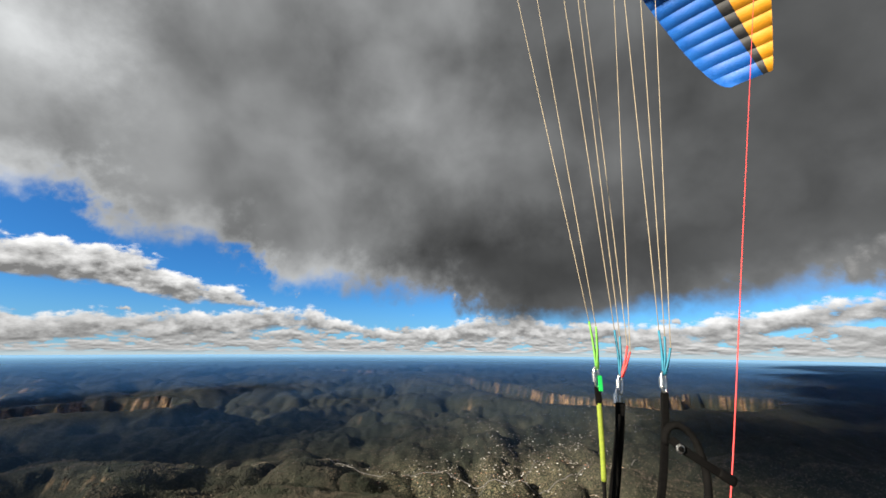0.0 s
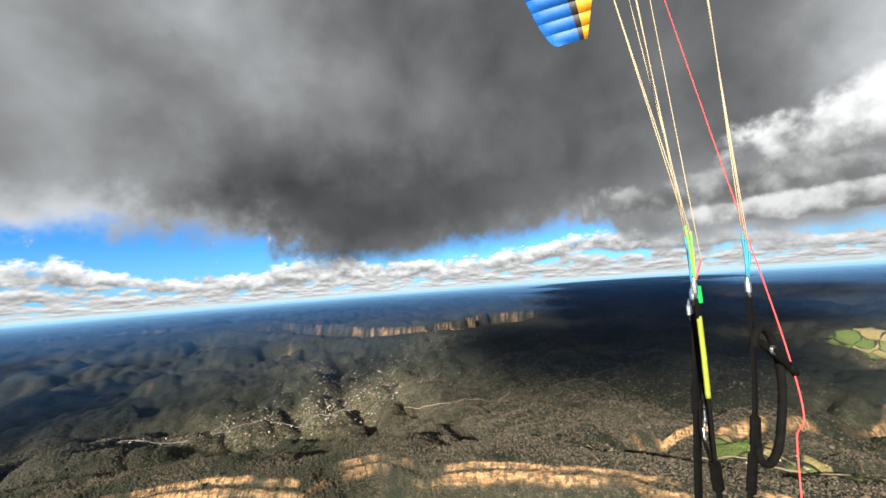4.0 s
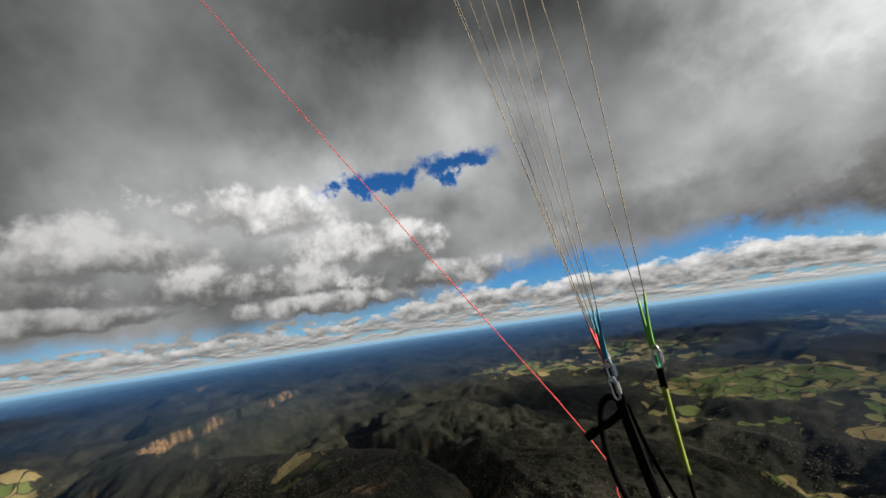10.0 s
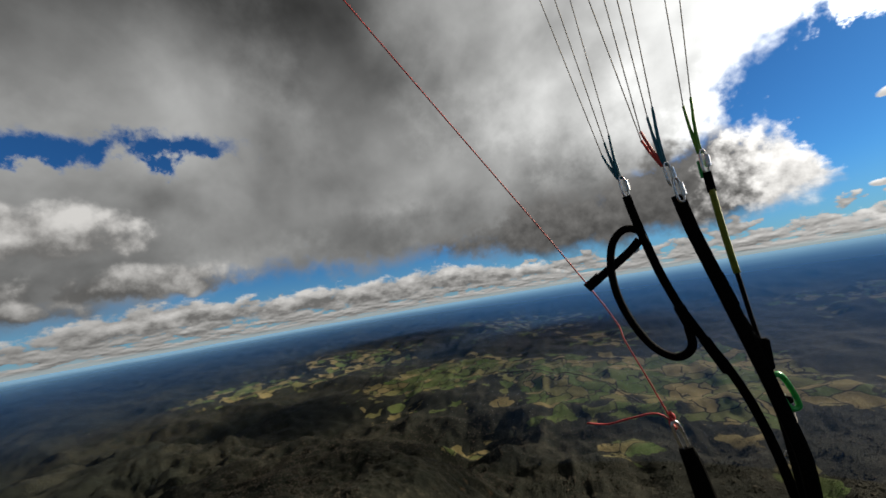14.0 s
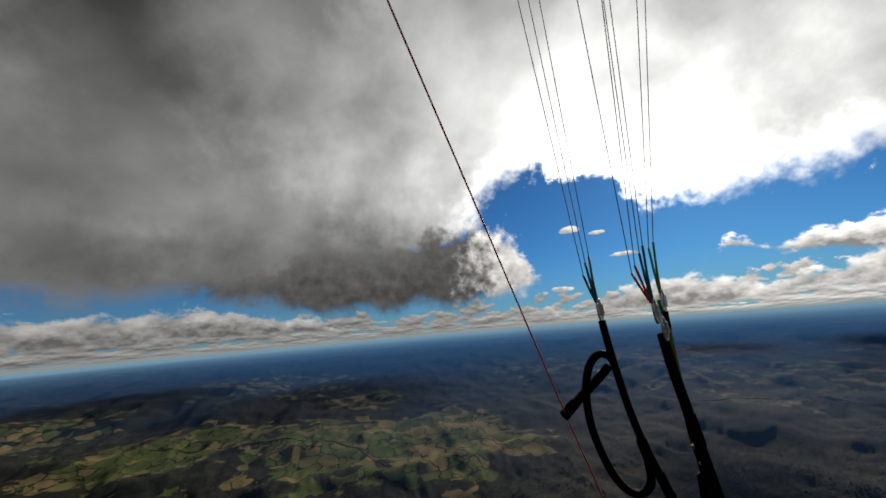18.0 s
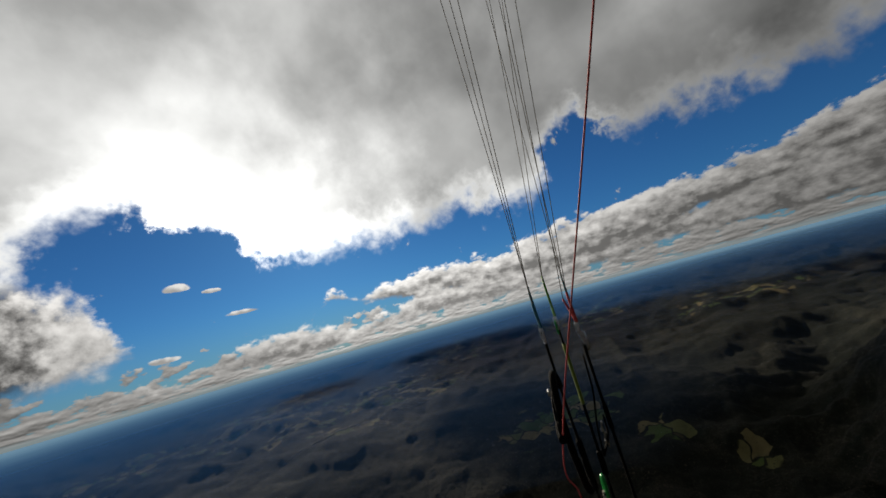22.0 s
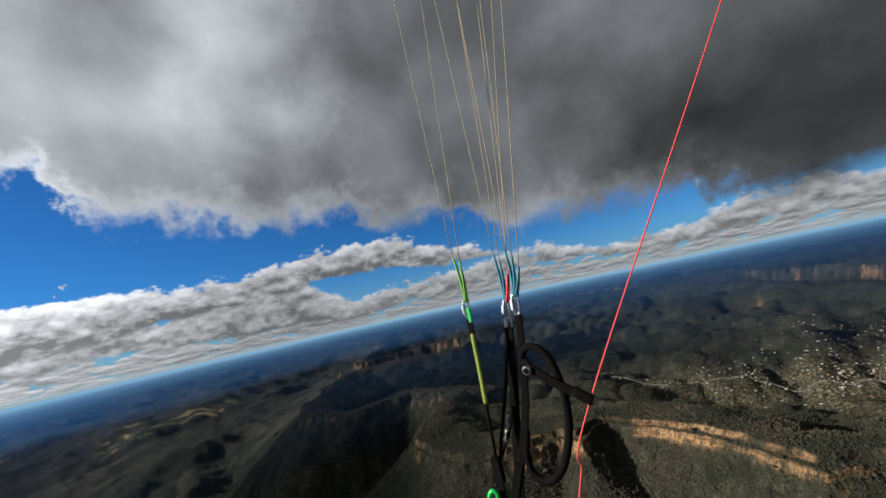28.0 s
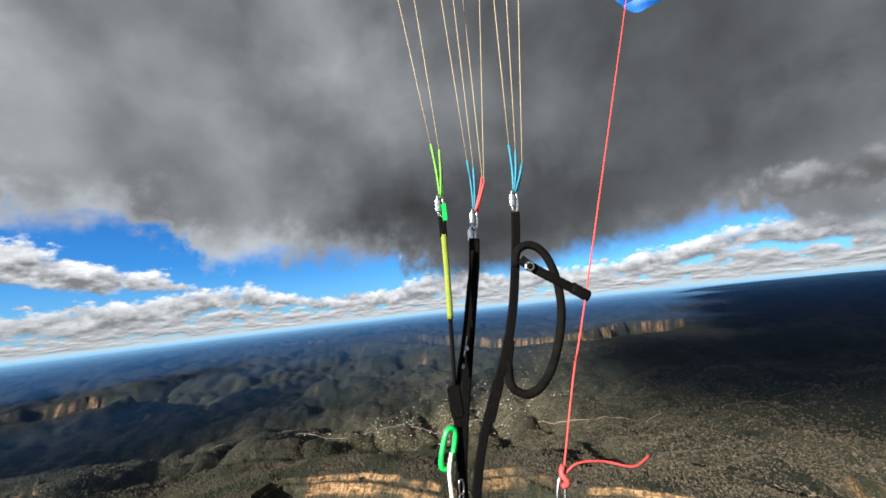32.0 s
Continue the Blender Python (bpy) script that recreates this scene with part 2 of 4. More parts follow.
# small far heaps in rows along the horizon
LOW = w("LOGARITHM", w("MAXIMUM", w("ADD", EL0, 2.0), 0.4), 2.718281828)
PUFFS = vec(WT, DX, DY, w("MULTIPLY", LOW, 0.17))
puff = fractal(WT, PUFFS, 19.0, 7.0, 0.56)
puff_up = fractal(WT, vec(WT, DX, DY, w("MULTIPLY_ADD", LOW, 0.17, 0.016)), 19.0, 4.0, 0.5)
FAR = w("MULTIPLY", ramp01(WT, w("MULTIPLY_ADD", ramp01(WT, EL0, 1.0, 5.0, 0.10, -0.2, "LINEAR"), 1.0, puff), 0.475, 0.545), ramp01(WT, EL0, -1.0, -0.3))
SIDE = round_sky((1.1, 1.2, 1.8, 2.4, 1.8, 1.0, 0.85, 0.9, 0.95, 1.0, 0.95, 0.9, 0.9, 0.9, 0.95, 1.0), 2.5)
far_lit = w("MULTIPLY", w("MAXIMUM", w("MULTIPLY_ADD", w("SUBTRACT", puff, puff_up), 1.8, 0.60), 0.3), SIDE)
view = blend(WT, ramp01(WT, EL0, -1.0, 9.0, 0.5, 0.0), tone.outputs[0], (0.34, 0.60, 0.86, 1))
view = blend(WT, ramp01(WT, EL0, -1.2, 0.7, 0.9, 0.0), view, (0.66, 0.76, 0.76, 1))
view = blend(WT, FAR, view, lit_colour(far_lit, (1.0, 0.985, 0.95)))
LEVEL = vec(WT, DX, DY, w("MULTIPLY", DZ, 1.9))
low_fine = w("SUBTRACT", fractal(WT, LEVEL, 12.0, 8.0, 0.56), 0.5)
low_tiny = w("SUBTRACT", fractal(WT, LEVEL, 46.0, 6.0, 0.58), 0.5)
low_over = w("SUBTRACT", fractal(WT, vec(WT, DX, DY, w("MULTIPLY_ADD", DZ, 1.9, 0.030)), 12.0, 7.0, 0.56), 0.5)
heave = w("SUBTRACT", low_fine, low_over)
high_heave = w("SUBTRACT", fine, w("SUBTRACT", fractal(WT, vec(WT, DX, DY, w("ADD", DZ, 0.02)), 17.0, 8.0, 0.58), 0.5))
LOW_TURN = w("FRACT", w("MULTIPLY_ADD", w("MULTIPLY_ADD", low_tiny, 3.0, AZ0), 1.0 / 360.0, 0.5))


def bank(over, tops, bases, top, base, ragged=1.0, glow=None, relief=3.6, round_=False):
    """A chain of heaped clouds between two outlines: billowing lit tops, flatter grey bases."""
    high, low = outline(tops, LOW_TURN), outline(bases, LOW_TURN)
    big, small, lift = (fine, tiny, high_heave) if round_ else (low_fine, low_tiny, heave)
    rough = w("MULTIPLY_ADD", big, 9.0 * ragged, w("MULTIPLY_ADD", small, 3.4 * ragged, w("MULTIPLY", lump, 0.8 * ragged)))
    upper = w("SUBTRACT", w("ADD", high, rough), EL0)
    under = w("SUBTRACT", w("MULTIPLY_ADD", big, 5.0 * ragged, EL0), low)
    alpha = ramp01(WT, w("MINIMUM", upper, w("MULTIPLY", under, 1.3)), -0.6 if round_ else -0.2, 3.0 if round_ else 0.8)
    rise = w("DIVIDE", w("SUBTRACT", EL0, low), w("MAXIMUM", w("SUBTRACT", high, low), 0.6))
    light = w("MULTIPLY_ADD", lift, relief, w("MULTIPLY_ADD", small, 1.5, w("MULTIPLY_ADD", lump, 0.5, w("MULTIPLY", rise, 1.25))))
    light = w("ADD", light, ramp01(WT, upper, 0.0, 1.2, 0.35, 0.0))
    shade = w("MULTIPLY", ramp01(WT, light, -0.25, 1.45, base, top, "LINEAR"), SIDE if glow is None else glow)
    return blend(WT, alpha, over, lit_colour(shade, (1.0, 0.98, 0.945)))


NONE = -3.0
view = bank(view,
            (2, NONE, NONE, NONE, NONE, 1.5, 1.4, 2.8, 4.2, 3.6, 2.6, 4.2, 4.6, 4.0, 4.8, 5.2, 5.2, 5.6, 6.0, 6.4,
             7.2, 7.0, 3.5, 4.0, 4.5, 4.7, 5.4, 5.0, 3.8, 2.6, 3.5, 4.8, 4.8, 4.2, 3.8, 3.7, 3.7, 4.5, 5.5, 5.6,
             5.0, 4.2, 3.0, 2.0, 1.6, 1.6, 2.0, 2.2, 2.5, 3.0, 4.0, 5.5, 4.6, 4.2, 4.2, 4.6, 4.5, 4.8, 4.5, 3.5),
            (0.6, 0.6, 0.6, 0.6, 0.4, 0.2, 0.2, 0.2, 0.2, 0.2, 1.0, 1.0, 1.2, 0.8, 0.9, 1.1, 1.3, 1.5, 1.4, 1.2,
             1.0, 0.9, 0.6, 1.0, 1.0, 1.3, 2.0, 2.1, 1.8, 1.0, 1.0, 1.0, 1.0, 1.0, 1.0, 1.0, 1.2, 1.8, 2.6, 2.2,
             2.0, 2.0, 1.0, 0.5, 0.3, 0.3, 0.4, 0.6, 0.8, 1.0, 1.2, 1.4, 1.4, 1.2, 1.0, 1.0, 1.0, 1.0, 0.8, 0.6), 1.25, 0.30, 0.6)
view = bank(view,
            (NONE, NONE, NONE, NONE, NONE, NONE, NONE, NONE, NONE, 6.6, 7.0, 7.6, 8.2, 7.5, 7.8, 8.8, 9.4, 9.5, 9.2, 9.3,
             10.0, 10.6, 11.4, 11.8, 9.7, 7.9, 5.0, NONE, NONE, NONE, NONE, NONE, NONE, NONE, NONE, NONE, NONE, NONE, NONE, NONE,
             NONE, NONE, NONE, NONE, NONE, NONE, NONE, NONE, NONE, NONE, NONE, NONE, NONE, NONE, NONE, NONE, NONE, NONE, NONE, NONE),
            (0, 0, 0, 0, 0, 0, 0, 0, 0, 6.2, 5.2, 4.5, 3.8, 2.8, 2.4, 2.2, 2.4, 3.0, 4.0, 5.0,
             5.8, 6.2, 6.5, 6.4, 5.6, 5.0, 5.2, 5, 5, 5, 5, 5, 5, 5, 5, 5, 5, 5, 5, 5,
             5, 5, 5, 5, 5, 5, 5, 5, 5, 5, 5, 5, 5, 5, 5, 5, 5, 5, 5, 5), 1.4, 0.28, 0.75)
view = cumulus(view, -143.0, 12.3, 1.6, 0.7, 2.4, 1.1, 0.4)
view = cumulus(view, -139.5, 11.4, 1.2, 0.4, 2.4, 1.1, 0.4)
view = cumulus(view, -136.0, 7.9, 2.4, 0.4, 2.4, 1.1, 0.4)
view = cumulus(view, -145.5, 3.9, 2.0, 0.6, 2.4, 1.0, 0.4)
view = blend(WT, DECK, view, lit_colour(LIT, (0.975, 0.985, 0.97)))
EDGE = ramp01(WT, w("MULTIPLY_ADD", fine, 16.0, w("MULTIPLY_ADD", tiny, 8.0, w("WRAP", w("ADD", AZ0, 165.0), 180.0, -180.0))), 5.0, 12.0, 0.30, 2.2)
view = bank(view,
            (14.0, 13.0, 14.0, 15.5, 15.5, 11.0, NONE, NONE, NONE, NONE, NONE, NONE, NONE, NONE, NONE, NONE, NONE, NONE, NONE, NONE,
             NONE, NONE, NONE, NONE, NONE, NONE, NONE, NONE, NONE, NONE, NONE, NONE, NONE, NONE, NONE, NONE, NONE, NONE, NONE, NONE,
             NONE, NONE, NONE, NONE, NONE, NONE, NONE, NONE, NONE, NONE, NONE, NONE, NONE, NONE, NONE, NONE, NONE, 7.5, 9.5, 11.0),
            (2.6, 2.6, 2.6, 2.6, 2.8, 4.5, 8, 8, 8, 8, 8, 8, 8, 8, 8, 8, 8, 8, 8, 8,
             8, 8, 8, 8, 8, 8, 8, 8, 8, 8, 8, 8, 8, 8, 8, 8, 8, 8, 8, 8,
             8, 8, 8, 8, 8, 8, 8, 8, 8, 8, 8, 8, 8, 8, 8, 8, 8, 6.0, 5.4, 4.8), 1.25, 0.5, 1.1, EDGE, 2.6, True)
for az, el, wide, high, top, base in (
        (98, 18.0, 13, 4.6, 1.41, 0.45), (67, 8.6, 17, 2.6, 0.78, 0.18), (80, 12.5, 16, 4.6, 0.94, 0.25), (113, 13.0, 14, 4.4, 1.23, 0.27), (64, 9.0, 16, 3.0, 0.50, 0.14),
        (95, 8.6, 16, 3.4, 0.98, 0.18), (124, 7.2, 13, 3.0, 1.10, 0.18), (76, 5.6, 16, 1.9, 0.73, 0.16), (107, 5.0, 16, 2.0, 0.94, 0.16)):
    view = soft_heap(view, az, el, wide, high, top, base)
view = blend(WT, ramp01(WT, EL0, -6.0, -1.6, 1.0, 0.0), view, (0.05, 0.06, 0.06, 1))
back = WT.nodes.new("ShaderNodeBackground")
back.inputs["Strength"].default_value = 0.24
WT.links.new(view, back.inputs["Color"])
out = WT.nodes.new("ShaderNodeOutputWorld")
WT.links.new(back.outputs[0], out.inputs["Surface"])

sun = new("sun", bpy.data.lights.new("sun", "SUN"))
sun.data.energy, sun.data.angle, sun.data.color = 5.0, radians(0.6), (1.0, 0.88, 0.70)
sun.matrix_world = look((0, 0, 0), [-c for c in bearing(SUN_AZ, math.cos(radians(SUN_EL)), math.sin(radians(SUN_EL)))])

# ---- materials of the land ----


def material(name, colour=(0.5, 0.5, 0.5), rough=0.6, metal=0.0):
    m = bpy.data.materials.new(name)
    m.use_nodes = True
    b = m.node_tree.nodes["Principled BSDF"]
    b.inputs["Base Color"].default_value = (*colour, 1)
    b.inputs["Roughness"].default_value, b.inputs["Metallic"].default_value = rough, metal
    return m


def grained(name, dark, light, scale, rough=0.6, metal=0.0, relief=0.2, stretch=(1, 1, 1)):
    """A material of two tones of grain, with fine relief."""
    m = material(name, light, rough, metal)
    t = m.node_tree
    b = t.nodes["Principled BSDF"]
    place = t.nodes.new("ShaderNodeTexCoord")
    size = t.nodes.new("ShaderNodeMapping")
    size.inputs["Scale"].default_value = stretch
    t.links.new(place.outputs["Object"], size.inputs["Vector"])
    coarse = fractal(t, size.outputs[0], scale, 3.0)
    grain = fractal(t, size.outputs[0], scale * 7.0, 5.0, 0.6)
    mix = calc(t, "MULTIPLY_ADD", grain, 0.6, calc(t, "MULTIPLY", coarse, 0.5))
    t.links.new(blend(t, ramp01(t, mix, 0.35, 0.75), (*dark, 1), (*light, 1)), b.inputs["Base Color"])
    t.links.new(ramp01(t, grain, 0.3, 0.7, rough - 0.12, min(1.0, rough + 0.12)), b.inputs["Roughness"])
    r = t.nodes.new("ShaderNodeBump")
    r.inputs["Strength"].default_value, r.inputs["Distance"].default_value = relief, 0.2 / scale
    t.links.new(grain, r.inputs["Height"])
    t.links.new(r.outputs[0], b.inputs["Normal"])
    return m


def land_material():
    """Forest, farmland and bare sandstone; the mesh says which lies where."""
    m = material("bushland", rough=0.95)
    t = m.node_tree
    b = t.nodes["Principled BSDF"]
    b.inputs["Specular IOR Level"].default_value = 0.1
    cover = t.nodes.new("ShaderNodeVertexColor")
    cover.layer_name = "cover"
    part = t.nodes.new("ShaderNodeSeparateColor")
    t.links.new(cover.outputs["Color"], part.inputs[0])
    farm, rock, clear = part.outputs
    place = t.nodes.new("ShaderNodeNewGeometry").outputs["Position"]
    broad = fractal(t, place, 0.006, 4.0)
    stand = fractal(t, place, 0.035, 5.0, 0.6)
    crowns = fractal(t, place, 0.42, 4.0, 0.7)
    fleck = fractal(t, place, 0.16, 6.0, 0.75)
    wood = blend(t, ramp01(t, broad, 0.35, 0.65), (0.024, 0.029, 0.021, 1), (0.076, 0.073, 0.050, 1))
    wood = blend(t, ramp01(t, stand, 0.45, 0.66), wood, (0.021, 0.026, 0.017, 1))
    # Dark gaps between crowns are put into the colour, in the bump's hollows.
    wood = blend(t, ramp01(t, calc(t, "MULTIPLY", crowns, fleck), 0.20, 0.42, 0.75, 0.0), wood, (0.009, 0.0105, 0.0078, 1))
    plot = t.nodes.new("ShaderNodeTexVoronoi")
    plot.inputs["Scale"].default_value, plot.inputs["Randomness"].default_value = 0.029, 0.95
    bend = t.nodes.new("ShaderNodeVectorMath")
    bend.operation = "ADD"
    t.links.new(place, bend.inputs[0])
    swirl = t.nodes.new("ShaderNodeTexNoise")
    swirl.inputs["Scale"].default_value = 0.02
    t.links.new(place, swirl.inputs["Vector"])
    swing = t.nodes.new("ShaderNodeVectorMath")
    swing.operation = "SCALE"
    swing.inputs["Scale"].default_value = 70.0
    t.links.new(swirl.outputs["Color"], swing.inputs[0])
    t.links.new(swing.outputs[0], bend.inputs[1])
    t.links.new(bend.outputs[0], plot.inputs["Vector"])
    hedge = t.nodes.new("ShaderNodeTexVoronoi")
    hedge.feature = "DISTANCE_TO_EDGE"
    hedge.inputs["Scale"].default_value, hedge.inputs["Randomness"].default_value = 0.029, 0.95
    t.links.new(bend.outputs[0], hedge.inputs["Vector"])
    pick = t.nodes.new("ShaderNodeSeparateColor")
    t.links.new(plot.outputs["Color"], pick.inputs[0])
    grass = blend(t, ramp01(t, pick.outputs[0], 0.25, 0.75), (0.078, 0.130, 0.032, 1), (0.27, 0.215, 0.098, 1))
    grass = blend(t, ramp01(t, stand, 0.3, 0.7, 0.0, 0.55), grass, (0.125, 0.122, 0.050, 1))
    wooded = ramp01(t, calc(t, "ADD", pick.outputs[1], calc(t, "SUBTRACT", stand, farm)), 0.15, 0.35)
    field = ramp01(t, calc(t, "MULTIPLY_ADD", calc(t, "SUBTRACT", 1.0, wooded), 0.6, farm), 0.85, 1.0)
    field = calc(t, "MULTIPLY", field, ramp01(t, fleck, 0.60, 0.70, 1.0, 0.15))
    field = calc(t, "MULTIPLY", field, ramp01(t, calc(t, "MULTIPLY_ADD", fleck, 0.06, hedge.outputs["Distance"]), 0.045, 0.085))
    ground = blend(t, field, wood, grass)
    soil = blend(t, ramp01(t, fleck, 0.4, 0.6), (0.17, 0.14, 0.09, 1), (0.10, 0.10, 0.06, 1))
    ground = blend(t, calc(t, "MULTIPLY", clear, ramp01(t, crowns, 0.45, 0.6)), ground, soil)
    layer = t.nodes.new("ShaderNodeMapping")
    layer.inputs["Scale"].default_value = (0.05, 0.05, 0.55)
    t.links.new(place, layer.inputs["Vector"])
    bed = fractal(t, layer.outputs[0], 1.0, 6.0, 0.65)
    crack = t.nodes.new("ShaderNodeMapping")
    crack.inputs["Scale"].default_value = (0.30, 0.30, 0.05)
    t.links.new(place, crack.inputs["Vector"])
    split_rock = fractal(t, crack.outputs[0], 1.0, 6.0, 0.7)
    face = blend(t, ramp01(t, bed, 0.36, 0.64), (0.1462, 0.0817, 0.043, 1), (0.3612, 0.2322, 0.1204, 1))
    face = blend(t, ramp01(t, split_rock, 0.46, 0.60), face, (0.075, 0.055, 0.035, 1))
    face = blend(t, ramp01(t, fleck, 0.55, 0.66), face, (0.035, 0.036, 0.02, 1))
    ground = blend(t, rock, ground, face)
    tone_ = t.nodes.new("ShaderNodeVectorMath")
    tone_.operation = "SCALE"
    tone_.inputs["Scale"].default_value = 0.72
    t.links.new(ground, tone_.inputs[0])
    t.links.new(tone_.outputs[0], b.inputs["Base Color"])
    r = t.nodes.new("ShaderNodeBump")
    r.inputs["Strength"].default_value, r.inputs["Distance"].default_value = 0.9, 2.2
    t.links.new(calc(t, "MULTIPLY_ADD", fleck, 0.6, crowns), r.inputs["Height"])
    t.links.new(r.outputs[0], b.inputs["Normal"])
    return m


# ---- the land: one sheet from under the glider to the horizon ----
def lattice(ix, iy, seed):
    h = np.sin(ix * 127.1 + iy * 311.7 + seed * 74.7) * 43758.5453
    return h - np.floor(h)


def wave(x, y, seed):
    """Smooth value noise, -1 to 1."""
    ix, iy = np.floor(x), np.floor(y)
    fx, fy = x - ix, y - iy
    ux, uy = fx * fx * fx * (fx * (fx * 6 - 15) + 10), fy * fy * fy * (fy * (fy * 6 - 15) + 10)
    low = lattice(ix, iy, seed) * (1 - ux) + lattice(ix + 1, iy, seed) * ux
    high = lattice(ix, iy + 1, seed) * (1 - ux) + lattice(ix + 1, iy + 1, seed) * ux
    return 2 * (low * (1 - uy) + high * uy) - 1


def waves(x, y, size, seed, octaves=5, gain=0.5, ridged=False):
    total, amp, norm = 0.0, 1.0, 0.0
    for k in range(octaves):
        n = wave(x / size * 2**k + 17.3 * k, y / size * 2**k - 9.1 * k, seed + k)
        total = total + amp * ((1 - 2 * np.abs(n)) if ridged else n)
        norm += amp
        amp *= gain
    return total / norm


def step(a, b, v):
    u = np.clip((v - a) / (b - a), 0, 1)
    return u * u * (3 - 2 * u)


RIMLINE = ((-4000, 2600), (-1500, 1500), (-1000, 900), (-720, 540), (-585, 372), (-480, 318), (-440, 352), (-405, 440), (-345, 430), (-305, 345), (-280, 296), (-217, 262), (-175, 264), (-132, 306), (-104, 298), (-98, 346), (-66, 332), (-16, 310), (24, 276), (57, 293), (84, 288), (100, 250), (150, 225), (215, 150), (288, 45), (318, -60), (335, -130), (380, -200), (450, -190), (540, -130), (640, -40), (800, 60), (950, 20), (1060, -90), (1290, -270), (1420, -210), (1500, 40), (1900, 80), (4000, -900), (9000, 9000), (-9000, 9000))
SCARP = ((330, 245), (390, 212), (452, 171), (573, 146), (720, 165))
GORGE = ((-900, 2300), (0, 1900), (200, 1450), (290, 1170), (390, 1010), (540, 960), (700, 1000), (860, 1080))
CANYON = ((-840, 740), (-720, 840), (-690, 900))
SPUR = ((240, -330), (420, -400), (560, -420), (700, -380))


def off_line(x, y, line, closed):
    """Distance to a line, and for a closed one whether inside."""
    best, inside = np.full(x.shape, 1e18), np.zeros(x.shape, bool)
    pairs = list(zip(line, line[1:] + line[:1])) if closed else list(zip(line, line[1:]))
    for (ax, ay), (bx, by) in pairs:
        dx, dy = bx - ax, by - ay
        u = np.clip(((x - ax) * dx + (y - ay) * dy) / (dx * dx + dy * dy), 0, 1)
        best = np.minimum(best, (x - ax - u * dx) ** 2 + (y - ay - u * dy) ** 2)
        if closed and dy:
            cross = ((ay > y) != (by > y)) & (x < (y - ay) / dy * dx + ax)
            inside ^= cross
    return np.sqrt(best), inside


def land(x, y):
    """Height, bare rock and slope field of the land at x, y."""
    d = np.hypot(x, y)
    gap, inside = off_line(x, y, RIMLINE, True)
    field = np.where(inside, gap, -gap)
    spur, _ = off_line(x, y, SPUR, False)
    field = np.maximum(field, np.minimum(34 - spur * 0.8, -30) + 10 * waves(x, y, 60, 91, 3))
    gorge, _ = off_line(x, y, GORGE, False)
    field = np.minimum(field, gorge - 95 - 30 * waves(x, y, 150, 51, 3))
    canyon, _ = off_line(x, y, CANYON, False)
    field = np.minimum(field, canyon - 75 - 30 * waves(x, y, 130, 57, 3))
    small = np.clip(d / 500, 0.5, 2.0)
    field = field + (7.5 * waves(x, y, 24, 17, 4, 0.66) + 15 * waves(x, y, 70, 11, 5, 0.6) + 22 * waves(x, y, 230, 23, 3)) * small
    top = 115 + 13 * step(600, 4900, d) + 11 * waves(x, y, 420, 31, 4) * step(4900, 3000, d)
    creeks = waves(x, y, 330, 41, 5, 0.5, True)
    top = top - ((0.75 - 0.4 * step(650, 1000, d)) * step(0.0, 0.75, creeks) + 0.16 * step(650, 1000, d) * step(0.40, 0.52, creeks)) * (20 + 44 * step(560, 1200, d) * step(400, -300, x)) * step(15, 150, np.abs(field)) * step(4900, 2500, d)
    floor = 5 + 119 * (1 - np.exp(-np.maximum(d - 500, 0) / 1500))
    hills = waves(x, y, 520, 61, 6, 0.52, True)
    floor = floor + (step(-0.25, 0.7, hills) * (14 + 30 * step(900, 2200, d))) * step(4900, 2600, d) * step(380, 1100, d) + 5 * waves(x, y, 120, 71, 4)
    floor = floor + 14 * np.exp(-((d - 2700) / 500) ** 2) * (0.6 + waves(x, y, 900, 75, 3)) * (field < 0)
    wall = (11 + 6 * waves(x, y, 120, 81, 3) + 9 * step(450, 700, d)) * (1 - 0.7 * step(120, 230, x) * step(700, 450, d))
    wall = wall * (1 - 0.35 * step(-330, -450, x) * step(900, 650, d))
    wall = wall + 16 * np.maximum(step(230, 130, gorge), 0.35 * step(190, 110, canyon))
    slope = np.clip((field + 190) / 190, 0, 1) ** 1.7
    height = floor + (np.maximum(top - wall - floor, 0)) * slope
    ledge_at = field + 3 * waves(x, y, 30, 87, 2)
    edge = step(0, 2.6, field) * 0.55 + step(7, 9.6, ledge_at) * 0.45
    height = np.where(field > -1, floor + np.maximum(top - wall - floor, 0) + edge * np.minimum(wall, np.maximum(top - floor, 0)), height)
    gullies = np.clip(0.5 + 0.5 * waves(x, y, 270, 111, 5, 0.52, True), 0, 1) ** 2
    brooks = np.clip(0.5 + 0.5 * waves(x, y, 85, 151, 3, 0.45, True), 0, 1) ** 2
    low_land = np.where(field < 0, 0.62 - 0.3 * step(-200, -320, field), 1.0)
    height = height - (gullies * (42 + 26 * step(600, 1500, d)) * step(4600, 2400, d) + brooks * 22 * step(2200, 1000, d)) * step(20, 130, np.abs(field)) * low_land + 6
    spurs = waves(x, y, 125, 211, 4, 0.5, True)
    height = height + 20 * spurs * step(-12, -60, field) * step(-330, -180, field) * step(1300, 800, d)
    height = height + 11 * waves(x, y, 150, 221, 4, 0.5, True) * step(20, 120, np.abs(field)) * step(480, 640, d) * step(3200, 1600, d)
    rough = waves(x, y, 16, 95, 3)
    height = height + 1.1 * rough * step(1200, 500, d) + 6 * waves(x, y, 95, 141, 4) * step(15, 80, np.abs(field)) * step(900, 500, d)
    ledge, _ = off_line(x, y, SCARP, False)
    side = y - np.interp(x, [p[0] for p in SCARP], [p[1] for p in SCARP]) + 9 * waves(x, y, 40, 121, 4, 0.6)
    reach = np.exp(-((ledge / 75) ** 2))
    height = height + 11 * step(-3, 3, side) * reach
